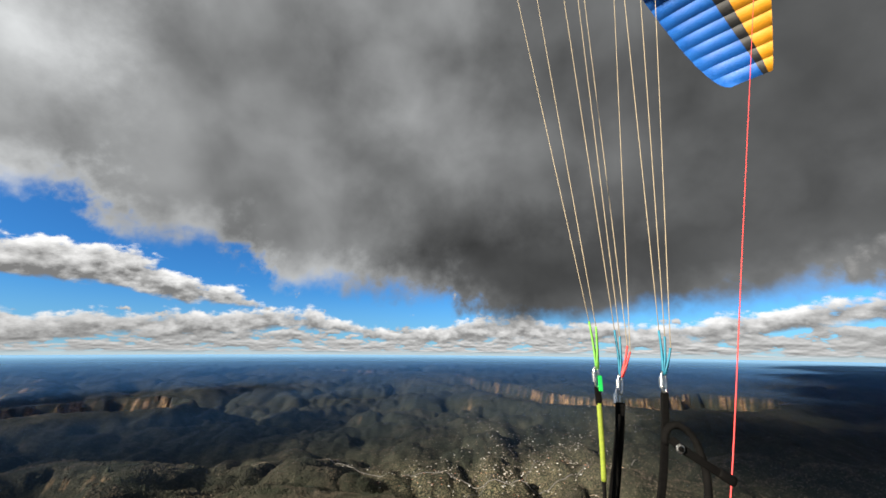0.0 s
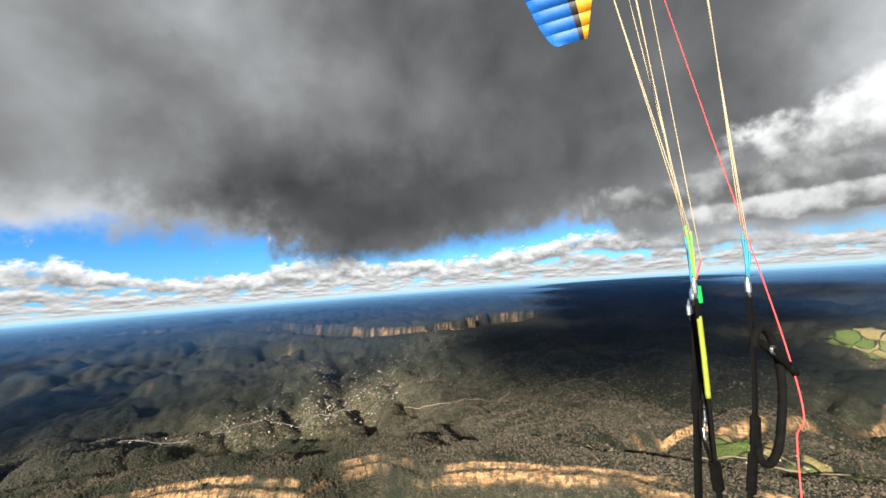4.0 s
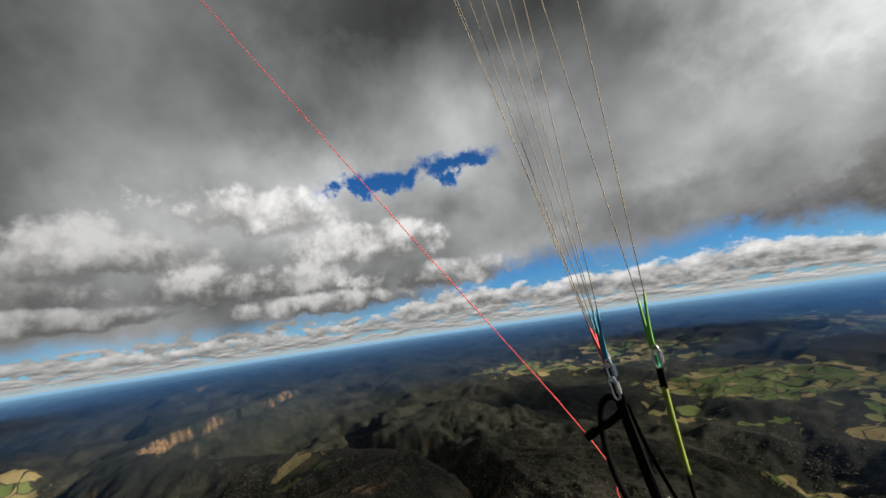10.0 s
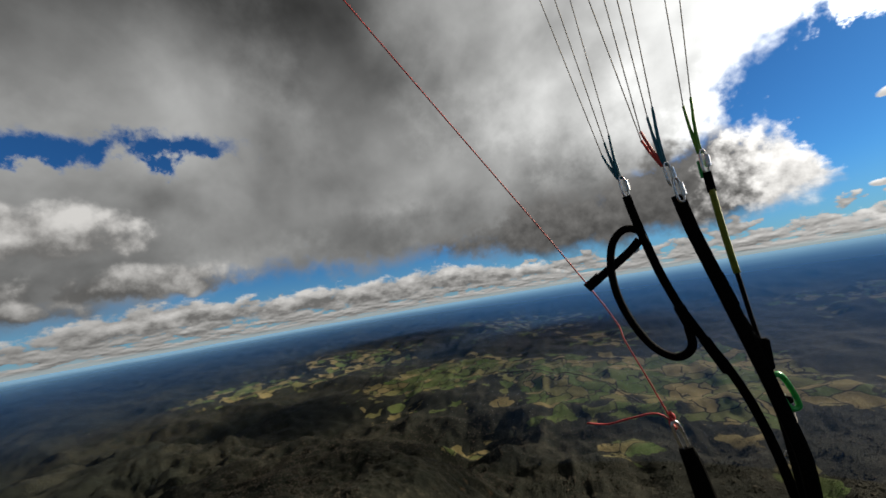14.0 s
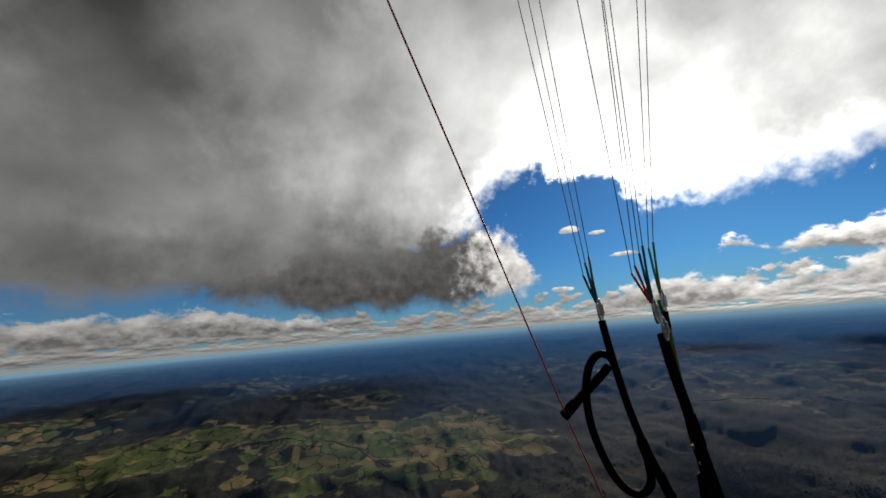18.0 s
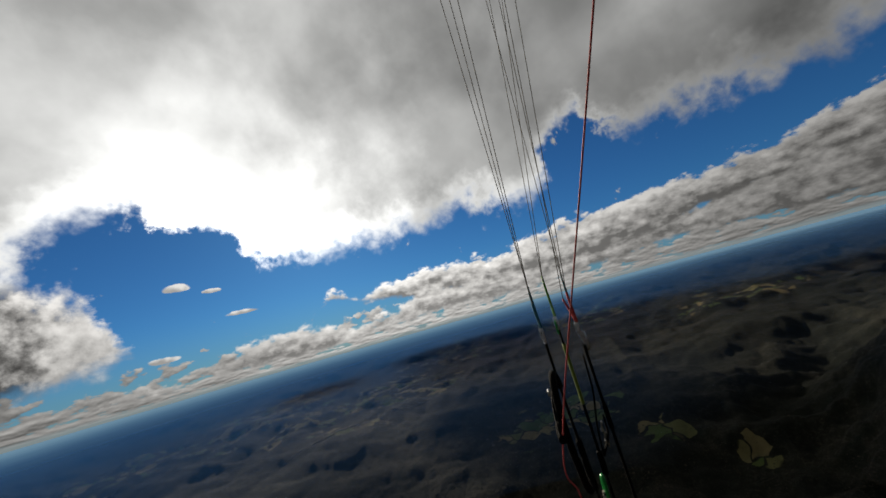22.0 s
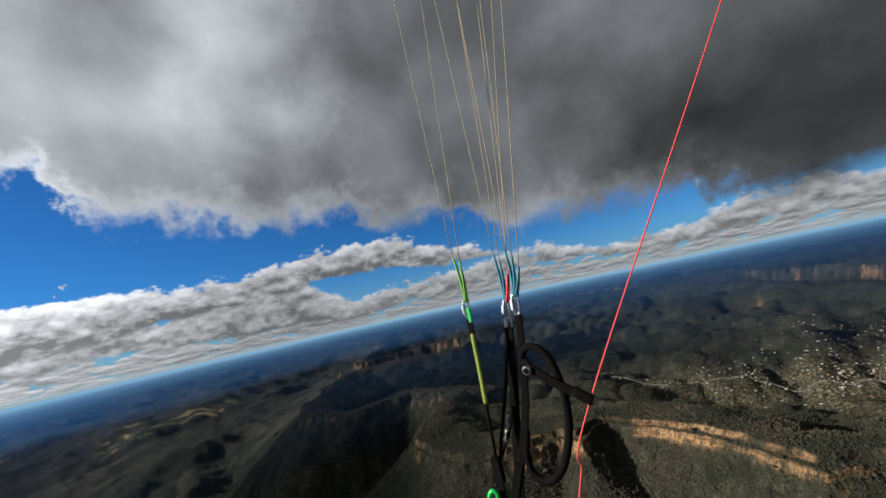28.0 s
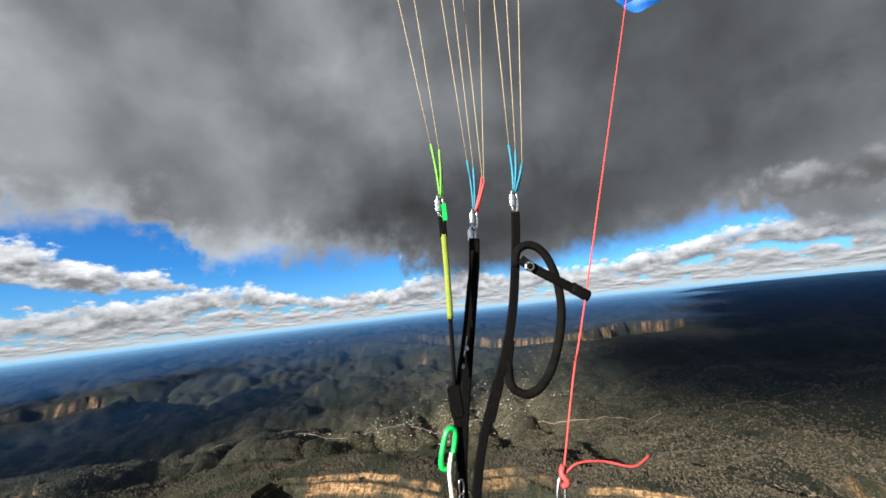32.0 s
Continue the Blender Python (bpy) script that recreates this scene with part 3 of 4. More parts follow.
    rock = np.maximum(step(-2.5, -0.8, field) * step(4.2, 2.8, field), 0.9 * step(6, 7, ledge_at) * step(11, 9.8, ledge_at)) * step(-0.15, 0.25, waves(x, y, 55, 99, 4, 0.65) + 0.15 * step(430, 330, d) * step(-230, -150, x) - 0.22 * step(-230, -330, x) * step(900, 650, d))
    rock = np.maximum(rock, step(5, 2.5, np.abs(side)) * step(0.55, 0.8, reach) * step(-0.1, 0.25, waves(x, y, 40, 131, 3)))
    height = np.minimum(height, 150 + 0.12 * (height - 150))
    return height, rock, field


# farmland: bearing, distance, radius, strength
FARMS = ((160, 1010, 240, 1.1), (180, 840, 190, 1.3), (-165, 850, 200, 1.4), (148, 1450, 330, 0.8), (134, 1350, 200, 0.9))
PADDOCKS = ((-153, 760, 90, 1.0), (163, 620, 55, 1.0), (-158, 540, 45, 1.0), (-175, 570, 45, 1.0), (-162, 690, 95, 1.1))
WESTERN = ((-135, 1500, 300, 0.8), (-110, 1750, 300, 0.75), (-72, 1500, 250, 0.7), (-128, 1250, 200, 0.75), (-118, 1330, 260, 0.8), (-89, 1900, 300, 0.8), (-93, 730, 80, 0.9), (-101, 715, 90, 0.9), (-125, 1030, 110, 0.8), (-84, 610, 52, 0.9), (-76, 570, 28, 1.0))
OTHERS = ((72, 372, 40, 1.3), (63, 385, 34, 1.3), (54, 372, 24, 1.2), (108, 312, 20, 1.3), (102, 500, 45, 0.9), (75, 985, 70, 1.0), (-150, 1500, 260, 0.7), (175, 1650, 420, 0.65), (-175, 1200, 160, 0.8))
CLEARED = ((9, 549, 105, 1.0), (-5, 570, 80, 0.8), (18, 640, 85, 0.8), (77, 930, 60, 0.8), (-125, 1040, 80, 1.0), (-3, 492, 14, 1.0), (50, 330, 8, 1.0), (36, 402, 6, 1.0), (28, 384, 5, 1.0), (22, 356, 5, 1.0), (43, 366, 6, 1.0), (15, 415, 5, 1.0), (33, 350, 4, 1.0), (47, 410, 7, 1.0), (-12, 430, 6, 1.0), (80, 345, 6, 1.0))


def patches(x, y, rows):
    best = np.zeros(x.shape)
    for az, d, r, strength in rows:
        px, py, _ = bearing(az, d)
        far = np.hypot(x - px, y - py) / r + 0.25 * waves(x, y, r * 0.7, int(d), 3)
        best = np.maximum(best, strength * np.clip(1.35 - far, 0, 1))
    return best


SPOKES, REACH = 1400, 4970.0
ang = np.linspace(0, 2 * np.pi, SPOKES, endpoint=False)
rad = np.concatenate([np.geomspace(40, 235, 24, endpoint=False), np.linspace(235, 450, 125, endpoint=False), np.geomspace(450, REACH, 215)])
RINGS = len(rad)
gx, gy = (rad[:, None] * np.sin(ang)).ravel(), (rad[:, None] * np.cos(ang)).ravel()
gz, grock, _ = land(gx, gy)
gfarm = np.clip(np.maximum.reduce([patches(gx, gy, p) for p in (FARMS, PADDOCKS, WESTERN, OTHERS)]), 0, 1)
gfarm = gfarm * (1 - step(900, 2600, np.hypot(gx, gy)) * 0.2)
gclear = patches(gx, gy, CLEARED)
lay = gz.reshape(RINGS, SPOKES)
steep = np.hypot(np.gradient(lay, rad, axis=0), (np.roll(lay, -1, 1) - np.roll(lay, 1, 1)) / (rad[:, None] * 4 * np.pi / SPOKES)).ravel()
grock = np.maximum(grock, 0.9 * (1 - step(-560, -640, gx) * (np.hypot(gx, gy) < 760)) * step(1.25, 2.0, steep) * step(0.0, 0.35, waves(gx, gy, 90, 103, 4, 0.6)))
verts = np.column_stack([gx, gy, gz])
verts = np.vstack([verts, [0.0, 0.0, float(gz[:SPOKES].mean())]])
i = np.arange((RINGS - 1) * SPOKES)
j = np.where(i % SPOKES == SPOKES - 1, i - SPOKES + 1, i + 1)
quads = np.column_stack([i, i + SPOKES, j + SPOKES, j])
k = np.arange(SPOKES)
fan = np.column_stack([np.full(SPOKES, len(verts) - 1), k, (k + 1) % SPOKES])
ground_mesh = bpy.data.meshes.new("ground")
ground_mesh.from_pydata(verts.tolist(), [], quads.tolist() + fan.tolist())
ground_mesh.polygons.foreach_set("use_smooth", np.concatenate([grock[i] < 0.3, np.ones(SPOKES, bool)]))
cover = ground_mesh.color_attributes.new("cover", "FLOAT_COLOR", "POINT")
tint = np.ones((len(verts), 4))
tint[:-1, 0], tint[:-1, 1], tint[:-1, 2] = gfarm, grock, np.clip(gclear, 0, 1)
cover.data.foreach_set("color", tint.ravel())
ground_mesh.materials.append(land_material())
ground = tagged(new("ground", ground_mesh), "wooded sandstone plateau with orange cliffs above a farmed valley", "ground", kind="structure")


# ---- blue haze, painted: one level blue sheet over the land, more opaque with distance ----
def haze_material(height):
    m = bpy.data.materials.new("haze")
    m.use_nodes = True
    t = m.node_tree
    t.nodes.clear()
    place = t.nodes.new("ShaderNodeNewGeometry").outputs["Position"]
    split_ = t.nodes.new("ShaderNodeSeparateXYZ")
    t.links.new(place, split_.inputs[0])
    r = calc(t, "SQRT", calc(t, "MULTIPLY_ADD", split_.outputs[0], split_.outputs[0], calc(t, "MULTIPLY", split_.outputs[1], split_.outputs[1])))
    # The painted haze also covers more toward the sun's bearing.
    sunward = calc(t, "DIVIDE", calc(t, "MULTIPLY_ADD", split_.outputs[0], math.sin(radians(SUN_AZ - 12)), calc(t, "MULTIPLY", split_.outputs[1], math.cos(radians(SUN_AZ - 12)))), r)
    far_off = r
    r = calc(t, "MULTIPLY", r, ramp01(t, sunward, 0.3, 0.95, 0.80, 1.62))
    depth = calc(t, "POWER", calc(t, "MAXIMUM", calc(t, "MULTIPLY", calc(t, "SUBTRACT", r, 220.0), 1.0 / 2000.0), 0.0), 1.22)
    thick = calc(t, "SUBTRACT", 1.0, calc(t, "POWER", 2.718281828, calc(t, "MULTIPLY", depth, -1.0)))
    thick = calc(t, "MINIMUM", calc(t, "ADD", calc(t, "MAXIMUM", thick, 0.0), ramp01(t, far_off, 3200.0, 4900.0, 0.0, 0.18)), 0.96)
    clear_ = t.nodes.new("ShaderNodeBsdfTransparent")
    haze_paint = t.nodes.new("ShaderNodeBsdfDiffuse")
    t.links.new(blend(t, calc(t, "MULTIPLY_ADD", calc(t, "SUBTRACT", fractal(t, place, 0.0035, 4.0), 0.5), 0.25, ramp01(t, far_off, 1200.0, 4600.0)), (0.022, 0.078, 0.215, 1), (0.13, 0.265, 0.44, 1)), haze_paint.inputs[0])
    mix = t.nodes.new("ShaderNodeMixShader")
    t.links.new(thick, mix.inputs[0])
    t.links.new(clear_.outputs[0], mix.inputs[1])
    t.links.new(haze_paint.outputs[0], mix.inputs[2])
    o = t.nodes.new("ShaderNodeOutputMaterial")
    t.links.new(mix.outputs[0], o.inputs[0])
    return m


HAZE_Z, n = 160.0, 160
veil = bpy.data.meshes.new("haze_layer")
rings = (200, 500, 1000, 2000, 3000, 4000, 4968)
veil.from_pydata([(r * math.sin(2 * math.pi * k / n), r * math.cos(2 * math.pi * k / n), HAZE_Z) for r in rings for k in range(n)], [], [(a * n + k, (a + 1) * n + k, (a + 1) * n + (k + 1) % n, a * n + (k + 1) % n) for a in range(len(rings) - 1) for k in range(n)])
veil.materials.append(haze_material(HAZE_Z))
tagged(new("haze_layer", veil), "level blue sheet painted as haze over the distant ranges", "haze", kind="structure")
# ---- the paraglider's right riser set ----
cloth_blue = grained("blue ripstop", (0.0016, 0.060, 0.27), (0.003, 0.085, 0.34), 6.0, 0.55, relief=0.05)
cloth_yellow = grained("yellow ripstop", (0.40, 0.165, 0.002), (0.48, 0.21, 0.003), 6.0, 0.55, relief=0.05)
cloth_black = grained("black ripstop", (0.010, 0.010, 0.011), (0.02, 0.02, 0.02), 6.0, 0.6, relief=0.05)
webbing = grained("black webbing", (0.0012, 0.0012, 0.0012), (0.0042, 0.0040, 0.0038), 90.0, 0.75, relief=0.5, stretch=(1, 1, 4))
foam = grained("black foam tube", (0.0016, 0.0016, 0.0016), (0.0046, 0.0044, 0.0042), 60.0, 0.85, relief=0.5)
steel = grained("worn steel", (0.40, 0.40, 0.40), (0.68, 0.67, 0.65), 120.0, 0.28, 1.0, 0.05)
sheath = grained("beige line", (0.20, 0.165, 0.11), (0.25, 0.205, 0.135), 40.0, 0.8, relief=0)
sheath_green = grained("green line", (0.06, 0.20, 0.018), (0.11, 0.30, 0.03), 80.0, 0.7, relief=0.1)
sheath_blue = grained("teal line", (0.004, 0.085, 0.14), (0.008, 0.14, 0.21), 80.0, 0.7, relief=0.1)
sheath_red = grained("red line", (0.42, 0.03, 0.03), (0.5, 0.04, 0.037), 40.0, 0.7, relief=0)
sleeve_lime = grained("lime sleeve", (0.10, 0.135, 0.004), (0.16, 0.20, 0.008), 90.0, 0.7, relief=0.5, stretch=(1, 1, 3))
plastic_green = grained("green plastic", (0.006, 0.247, 0.0375), (0.015, 0.375, 0.0675), 60.0, 0.35, relief=0.05)
cord_white = grained("white cord", (0.315, 0.292, 0.247), (0.51, 0.488, 0.435), 300.0, 0.75, relief=0.6)


def part(name, bm, mat, parent, label=""):
    me = bpy.data.meshes.new(name)
    bm.normal_update()
    bm.to_mesh(me)
    bm.free()
    me.materials.append(mat)
    ob = new(name, me)
    ob.parent = parent
    if label:
        tagged(ob, label)
    return ob


def thing(name, place, label, category, group=""):
    ob = new(name)
    ob.location = place
    return tagged(ob, label, category, group)


def glide(points, steps):
    """A smooth curve through the points."""
    p = [Vector(q) for q in points]
    p = [p[0] * 2 - p[1]] + p + [p[-1] * 2 - p[-2]]
    path = []
    for a, b, c, d in zip(p, p[1:], p[2:], p[3:]):
        for s in range(steps):
            u = s / steps
            path.append(0.5 * (2 * b + (c - a) * u + (2 * a - 5 * b + 4 * c - d) * u * u + (3 * b - a - 3 * c + d) * u**3))
    return path + [p[-2]]


def tube(points, radius, steps=6, sides=8, flat=1.0, lead=(0, 1, 0), taper=None):
    """A closed tube or strap along a smooth curve; flat: its thickness over its width; lead: the thin way."""
    path = glide(points, steps)
    bm = bmesh.new()
    rings = []
    for n, q in enumerate(path):
        along = (path[min(n + 1, len(path) - 1)] - path[max(n - 1, 0)]).normalized()
        thin = Vector(lead) - along * along.dot(Vector(lead))
        thin = thin.normalized() if thin.length > 1e-4 else along.orthogonal().normalized()
        wide = along.cross(thin)
        r = radius if taper is None else radius * (1 + (taper - 1) * n / (len(path) - 1))
        ring = []
        for s in range(sides):
            c, sn = math.cos(2 * math.pi * (s + 0.5) / sides), math.sin(2 * math.pi * (s + 0.5) / sides)
            if flat < 0.6:
                c, sn = math.copysign(abs(c) ** 0.45, c), math.copysign(abs(sn) ** 0.45, sn)
            ring.append(bm.verts.new(q + wide * c * r + thin * sn * r * flat))
        rings.append(ring)
    for a, b in zip(rings, rings[1:]):
        for s in range(sides):
            f = bm.faces.new((a[s], a[(s + 1) % sides], b[(s + 1) % sides], b[s]))
            f.smooth = flat >= 0.6
    bm.faces.new(rings[0][::-1])
    bm.faces.new(rings[-1])
    return bm


def block(w_, d_, h_, bevel=0.15, m=None):
    bm = bmesh.new()
    bmesh.ops.create_cube(bm, size=1.0)
    bmesh.ops.scale(bm, vec=(w_, d_, h_), verts=bm.verts)
    bmesh.ops.bevel(bm, geom=bm.edges[:], offset=min(w_, d_, h_) * bevel, segments=2, affect="EDGES")
    if m:
        bmesh.ops.transform(bm, matrix=m, verts=bm.verts)
    return bm


def quick_link(w_, h_, wire_r, m):
    """An oval screw link of bent wire."""
    pts = []
    for s in range(24):
        a = 2 * math.pi * s / 24
        c, sn = math.cos(a), math.sin(a)
        pts.append(Vector((math.copysign(abs(c) ** 0.6, c) * w_ / 2, 0, math.copysign(abs(sn) ** 0.8, sn) * h_ / 2)))
    bm = bmesh.new()
    rings = []
    for n, q in enumerate(pts):
        along = (pts[(n + 1) % 24] - pts[n - 1]).normalized()
        side = along.cross(Vector((0, 1, 0)))
        rings.append([bm.verts.new(q + side * math.cos(t) * wire_r + Vector((0, 1, 0)) * math.sin(t) * wire_r) for t in [k * math.pi / 3 for k in range(6)]])
    for n in range(24):
        a, b = rings[n], rings[(n + 1) % 24]
        for s in range(6):
            bm.faces.new((a[s], a[(s + 1) % 6], b[(s + 1) % 6], b[s])).smooth = True
    bmesh.ops.transform(bm, matrix=m, verts=bm.verts)
    return bm


def nut(r, h_, m):
    bm = bmesh.new()
    bmesh.ops.create_cone(bm, cap_ends=True, segments=6, radius1=r, radius2=r, depth=h_)
    bmesh.ops.bevel(bm, geom=bm.edges[:], offset=r * 0.15, segments=1, affect="EDGES")
    bmesh.ops.transform(bm, matrix=m, verts=bm.verts)
    return bm


PX = 0.00080  # the riser's own unit


def at(px, py, depth=0.0):
    """A point on the riser: right and down from the middle quick link in its own units, and the depth in metres."""
    return Vector((px * PX, depth, -py * PX))


A_Y, B_Y, C_Y = 0.0, 0.04, -0.025
RISER = (0, 0, EYE)


def link_set(riser, x, y, depth, lean=0.0):
    m = Matrix.Translation(at(x, y, depth)) @ pose(0, 0, 0, 0, lean, 20)
    link = part("quick_link", quick_link(0.0105, 0.036, 0.0021, m), steel, riser, "polished steel quick link")
    part("nut", nut(0.0048, 0.019, m @ Matrix.Translation((-0.0052, 0, 0))), steel, link)


front = thing("front_riser", RISER, "black webbing riser with a lime sleeve and green loops", "riser", "risers of the glider")
link_set(front, -76, -28, A_Y)
part("tab", block(0.0075, 0.004, 0.028, 0.2, Matrix.Translation(at(-70, -14, A_Y - 0.003))), plastic_green, front, "bright green tab")
part("strap", tube([at(-76, -6, A_Y), at(-76, 14, A_Y), at(-76, 34, A_Y)], 0.0058, 3, 8, 0.4), webbing, front)
part("sleeve", tube([at(-76, 30, A_Y), at(-77, 90, A_Y), at(-79, 150, A_Y), at(-81, 192, A_Y)], 0.0047, 5, 10, 0.8), sleeve_lime, front, "lime yellow fabric sleeve")
part("cord", tube([at(-81, 188, A_Y), at(-84, 260, A_Y), at(-87, 318, A_Y)], 0.0032, 4, 8), webbing, front)
part("sheath_block", block(0.019, 0.011, 0.045, 0.2, Matrix.Translation(at(-88, 340, A_Y)) @ pose(0, 0, 0, 0, -3, 0)), webbing, front, "black webbing sheath")
part("strap", tube([at(-88, 366, A_Y), at(-90, 430, A_Y), at(-92, 520, A_Y), at(-88, 700, 0.004)], 0.0060, 4, 8, 0.4), webbing, front)
pulley = part("pulley", quick_link(0.017, 0.052, 0.0042, Matrix.Translation(at(-112, 412, A_Y - 0.012)) @ pose(0, 0, 0, 0, 18, 12)), plastic_green, front, "bright green plastic pulley")
part("sheave", nut(0.0055, 0.010, Matrix.Translation(at(-112, 426, A_Y - 0.013)) @ pose(0, 0, 0, 90, 0, 0)), webbing, pulley)
part("pulley_cord", tube([at(-108, 418, A_Y - 0.016), at(-113, 436, A_Y - 0.018), at(-115, 480, A_Y - 0.016), at(-104, 700, A_Y - 0.008)], 0.0032, 5, 8), cord_white, front, "worn white cord")
for k, (px, py) in enumerate(((-96, 478), (-100, 500), (-92, 520))):
    part("hook", quick_link(0.008, 0.018, 0.0013, Matrix.Translation(at(px, py, A_Y - 0.010)) @ pose(0, 0, 0, 0, 25 * k, 30)), steel, front)

middle = thing("middle_riser", RISER, "black webbing riser with two steel quick links", "riser", "risers of the glider")
link_set(middle, 2, -8, B_Y, 6)
link_set(middle, -4, 26, B_Y + 0.006, 6)
part("strap", tube([at(-3, 34, B_Y), at(-12, 100, B_Y), at(-26, 170, B_Y), at(-42, 250, B_Y), at(-58, 330, B_Y), at(-74, 420, B_Y), at(-86, 520, B_Y), at(-88, 700, 0.008)], 0.0090, 5, 8, 0.35), webbing, middle)
part("sheath_block", block(0.018, 0.009, 0.052, 0.2, Matrix.Translation(at(-36, 215, B_Y)) @ pose(0, 0, 0, 0, 12, 0)), webbing, middle)
part("side_strap", tube([at(-12, 60, B_Y - 0.008), at(-34, 150, B_Y - 0.012), at(-58, 240, A_Y + 0.014), at(-82, 318, A_Y + 0.008)], 0.0034, 5, 8, 0.6), webbing, middle)
part("side_strap", tube([at(-36, 214, B_Y - 0.008), at(-58, 268, B_Y - 0.012), at(-82, 322, A_Y + 0.008)], 0.0038, 5, 8, 0.5), webbing, middle)
for px, py in ((-52, 252), (-64, 284)):
    hook = part("hook", tube([at(px + 4, py - 22, B_Y - 0.016), at(px, py - 8, B_Y - 0.018), at(px - 5, py + 16, B_Y - 0.016)], 0.0018, 4, 8), steel, middle, "small steel hook")
    part("stud", nut(0.0042, 0.005, Matrix.Translation(at(px, py, B_Y - 0.020)) @ pose(0, 0, 0, 90, 0, 0)), steel, hook)

rear = thing("rear_riser", RISER, "black webbing riser with a foam grip and toggle", "riser", "risers of the glider")
link_set(rear, 65, -20, C_Y, 5)
part("strap", tube([at(64, 2, C_Y), at(58, 50, C_Y), at(48, 110, C_Y), at(34, 180, C_Y), at(14, 250, C_Y)], 0.0068, 5, 8, 0.35), webbing, rear)
part("strap", tube([at(14, 248, C_Y), at(-12, 310, C_Y), at(-40, 370, C_Y), at(-66, 450, C_Y), at(-82, 560, C_Y + 0.01), at(-88, 700, 0.0)], 0.0066, 5, 8, 0.35), webbing, rear)
part("sheath_block", block(0.016, 0.011, 0.050, 0.2, Matrix.Translation(at(10, 268, C_Y)) @ pose(0, 0, 0, 0, 16, 0)), webbing, rear)
part("sheath_block", block(0.015, 0.010, 0.060, 0.2, Matrix.Translation(at(-24, 340, C_Y)) @ pose(0, 0, 0, 0, 22, 0)), webbing, rear)
part("grip", tube([at(48, 108, C_Y), at(56, 78, C_Y - 0.003), at(82, 70, C_Y - 0.005), at(108, 92, C_Y - 0.006), at(122, 140, C_Y - 0.008), at(122, 200, C_Y - 0.008), at(106, 262, C_Y - 0.006), at(78, 314, C_Y - 0.005), at(42, 338, C_Y - 0.003), at(12, 322, C_Y), at(10, 280, C_Y)], 0.0064, 5, 12), foam, rear, "curved black foam grip")
toggle = part("toggle", tube([at(56, 96, C_Y - 0.009), at(78, 116, C_Y - 0.014), at(114, 140, C_Y - 0.016), at(150, 162, C_Y - 0.014)], 0.0070, 5, 10, 0.55), webbing, rear, "black toggle strap with a steel snap")
part("snap", nut(0.0082, 0.005, Matrix.Translation(at(66, 112, C_Y - 0.021)) @ pose(0, 0, 0, 90, 0, 0)), steel, toggle)
part("snap", nut(0.0048, 0.007, Matrix.Translation(at(66, 112, C_Y - 0.022)) @ pose(0, 0, 0, 90, 0, 0)), webbing, toggle)
part("toggle_end", tube([at(146, 158, C_Y - 0.014), at(161, 168, C_Y - 0.014), at(177, 178, C_Y - 0.012)], 0.0088, 4, 10, 0.7), foam, toggle)

hang = thing("carabiner", RISER, "steel carabiner joining the three risers", "carabiner")
part("bow", quick_link(0.05, 0.09, 0.006, Matrix.Translation(at(-88, 740, 0.004))), steel, hang)
part("gate", nut(0.008, 0.05, Matrix.Translation(at(-120, 740, 0.004))), steel, hang)

# plain matt cloth: little gloss
for cloth in (webbing, foam):
    cloth.node_tree.nodes["Principled BSDF"].inputs["Specular IOR Level"].default_value = 0.04

# ---- the wing: its right half, hung over the riser ----
WING_AZ, SPAN_R = 47.0, 6.4
CELLS = 34
TIP_EL, ROOT_EL = 35.0, 90.0
out_way = Vector(bearing(WING_AZ, 1.0))
chord_way = Vector(bearing(WING_AZ + 90, 1.0))


def wing_point(s, c, lift=0.0):
    """s: 0 at the tip to 1 at the root; c: 0 at the leading edge to 1 at the trailing edge."""
    el = radians(TIP_EL + (ROOT_EL - TIP_EL) * s)
    ahead = -0.14 - 1.12 * min(1.0, s * 1.5) ** 0.60
    behind = 0.30 + 0.75 * min(1.0, s * 1.2) ** 0.9
    x = ahead + (behind - ahead) * c
    camber = 0.16 * math.sin(math.pi * min(1.0, c * 1.15) ** 0.6) * (0.35 + 0.65 * min(1, s * 3))
    r = SPAN_R + camber + lift - 0.10 * (1 - c) * (1 - s)
    return Vector((0, 0, EYE)) + out_way * (math.cos(el) * r) + Vector((0, 0, math.sin(el) * r)) + chord_way * x


def cell_panel(k, c0, c1, steps):
    """One cell's cloth between two ribs, bulging upward between its seams and outward below."""
    bm = bmesh.new()
    cols, top, low = 6, [], []
    for a in range(cols + 1):
        u = a / cols
        s = (k + u) / CELLS
        row_t, row_l = [], []
        for b in range(steps + 1):
            v = b / steps
            sway = 0.33 * max(0.0, 1 - s / 0.3) ** 2
            lo, hi = c0 + sway * (c0 > 0.01), c1 + sway * (c1 < 0.99)
            c = lo + (hi - lo) * v
            thick = 0.20 * math.sqrt(max(0.0, c)) * (1 - c) * 1.6 * (0.4 + 0.6 * min(1, s * 3))
            belly = 0.022 * math.sin(math.pi * u)
            row_l.append(bm.verts.new(wing_point(s, c, -belly - 0.02 * thick)))
            row_t.append(bm.verts.new(wing_point(s, c, thick + belly + 0.004)))
        top.append(row_t)
        low.append(row_l)
    for a in range(cols):
        for b in range(steps):
            bm.faces.new((low[a][b], low[a][b + 1], low[a + 1][b + 1], low[a + 1][b])).smooth = True
            bm.faces.new((top[a][b], top[a + 1][b], top[a + 1][b + 1], top[a][b + 1])).smooth = True
    return bm


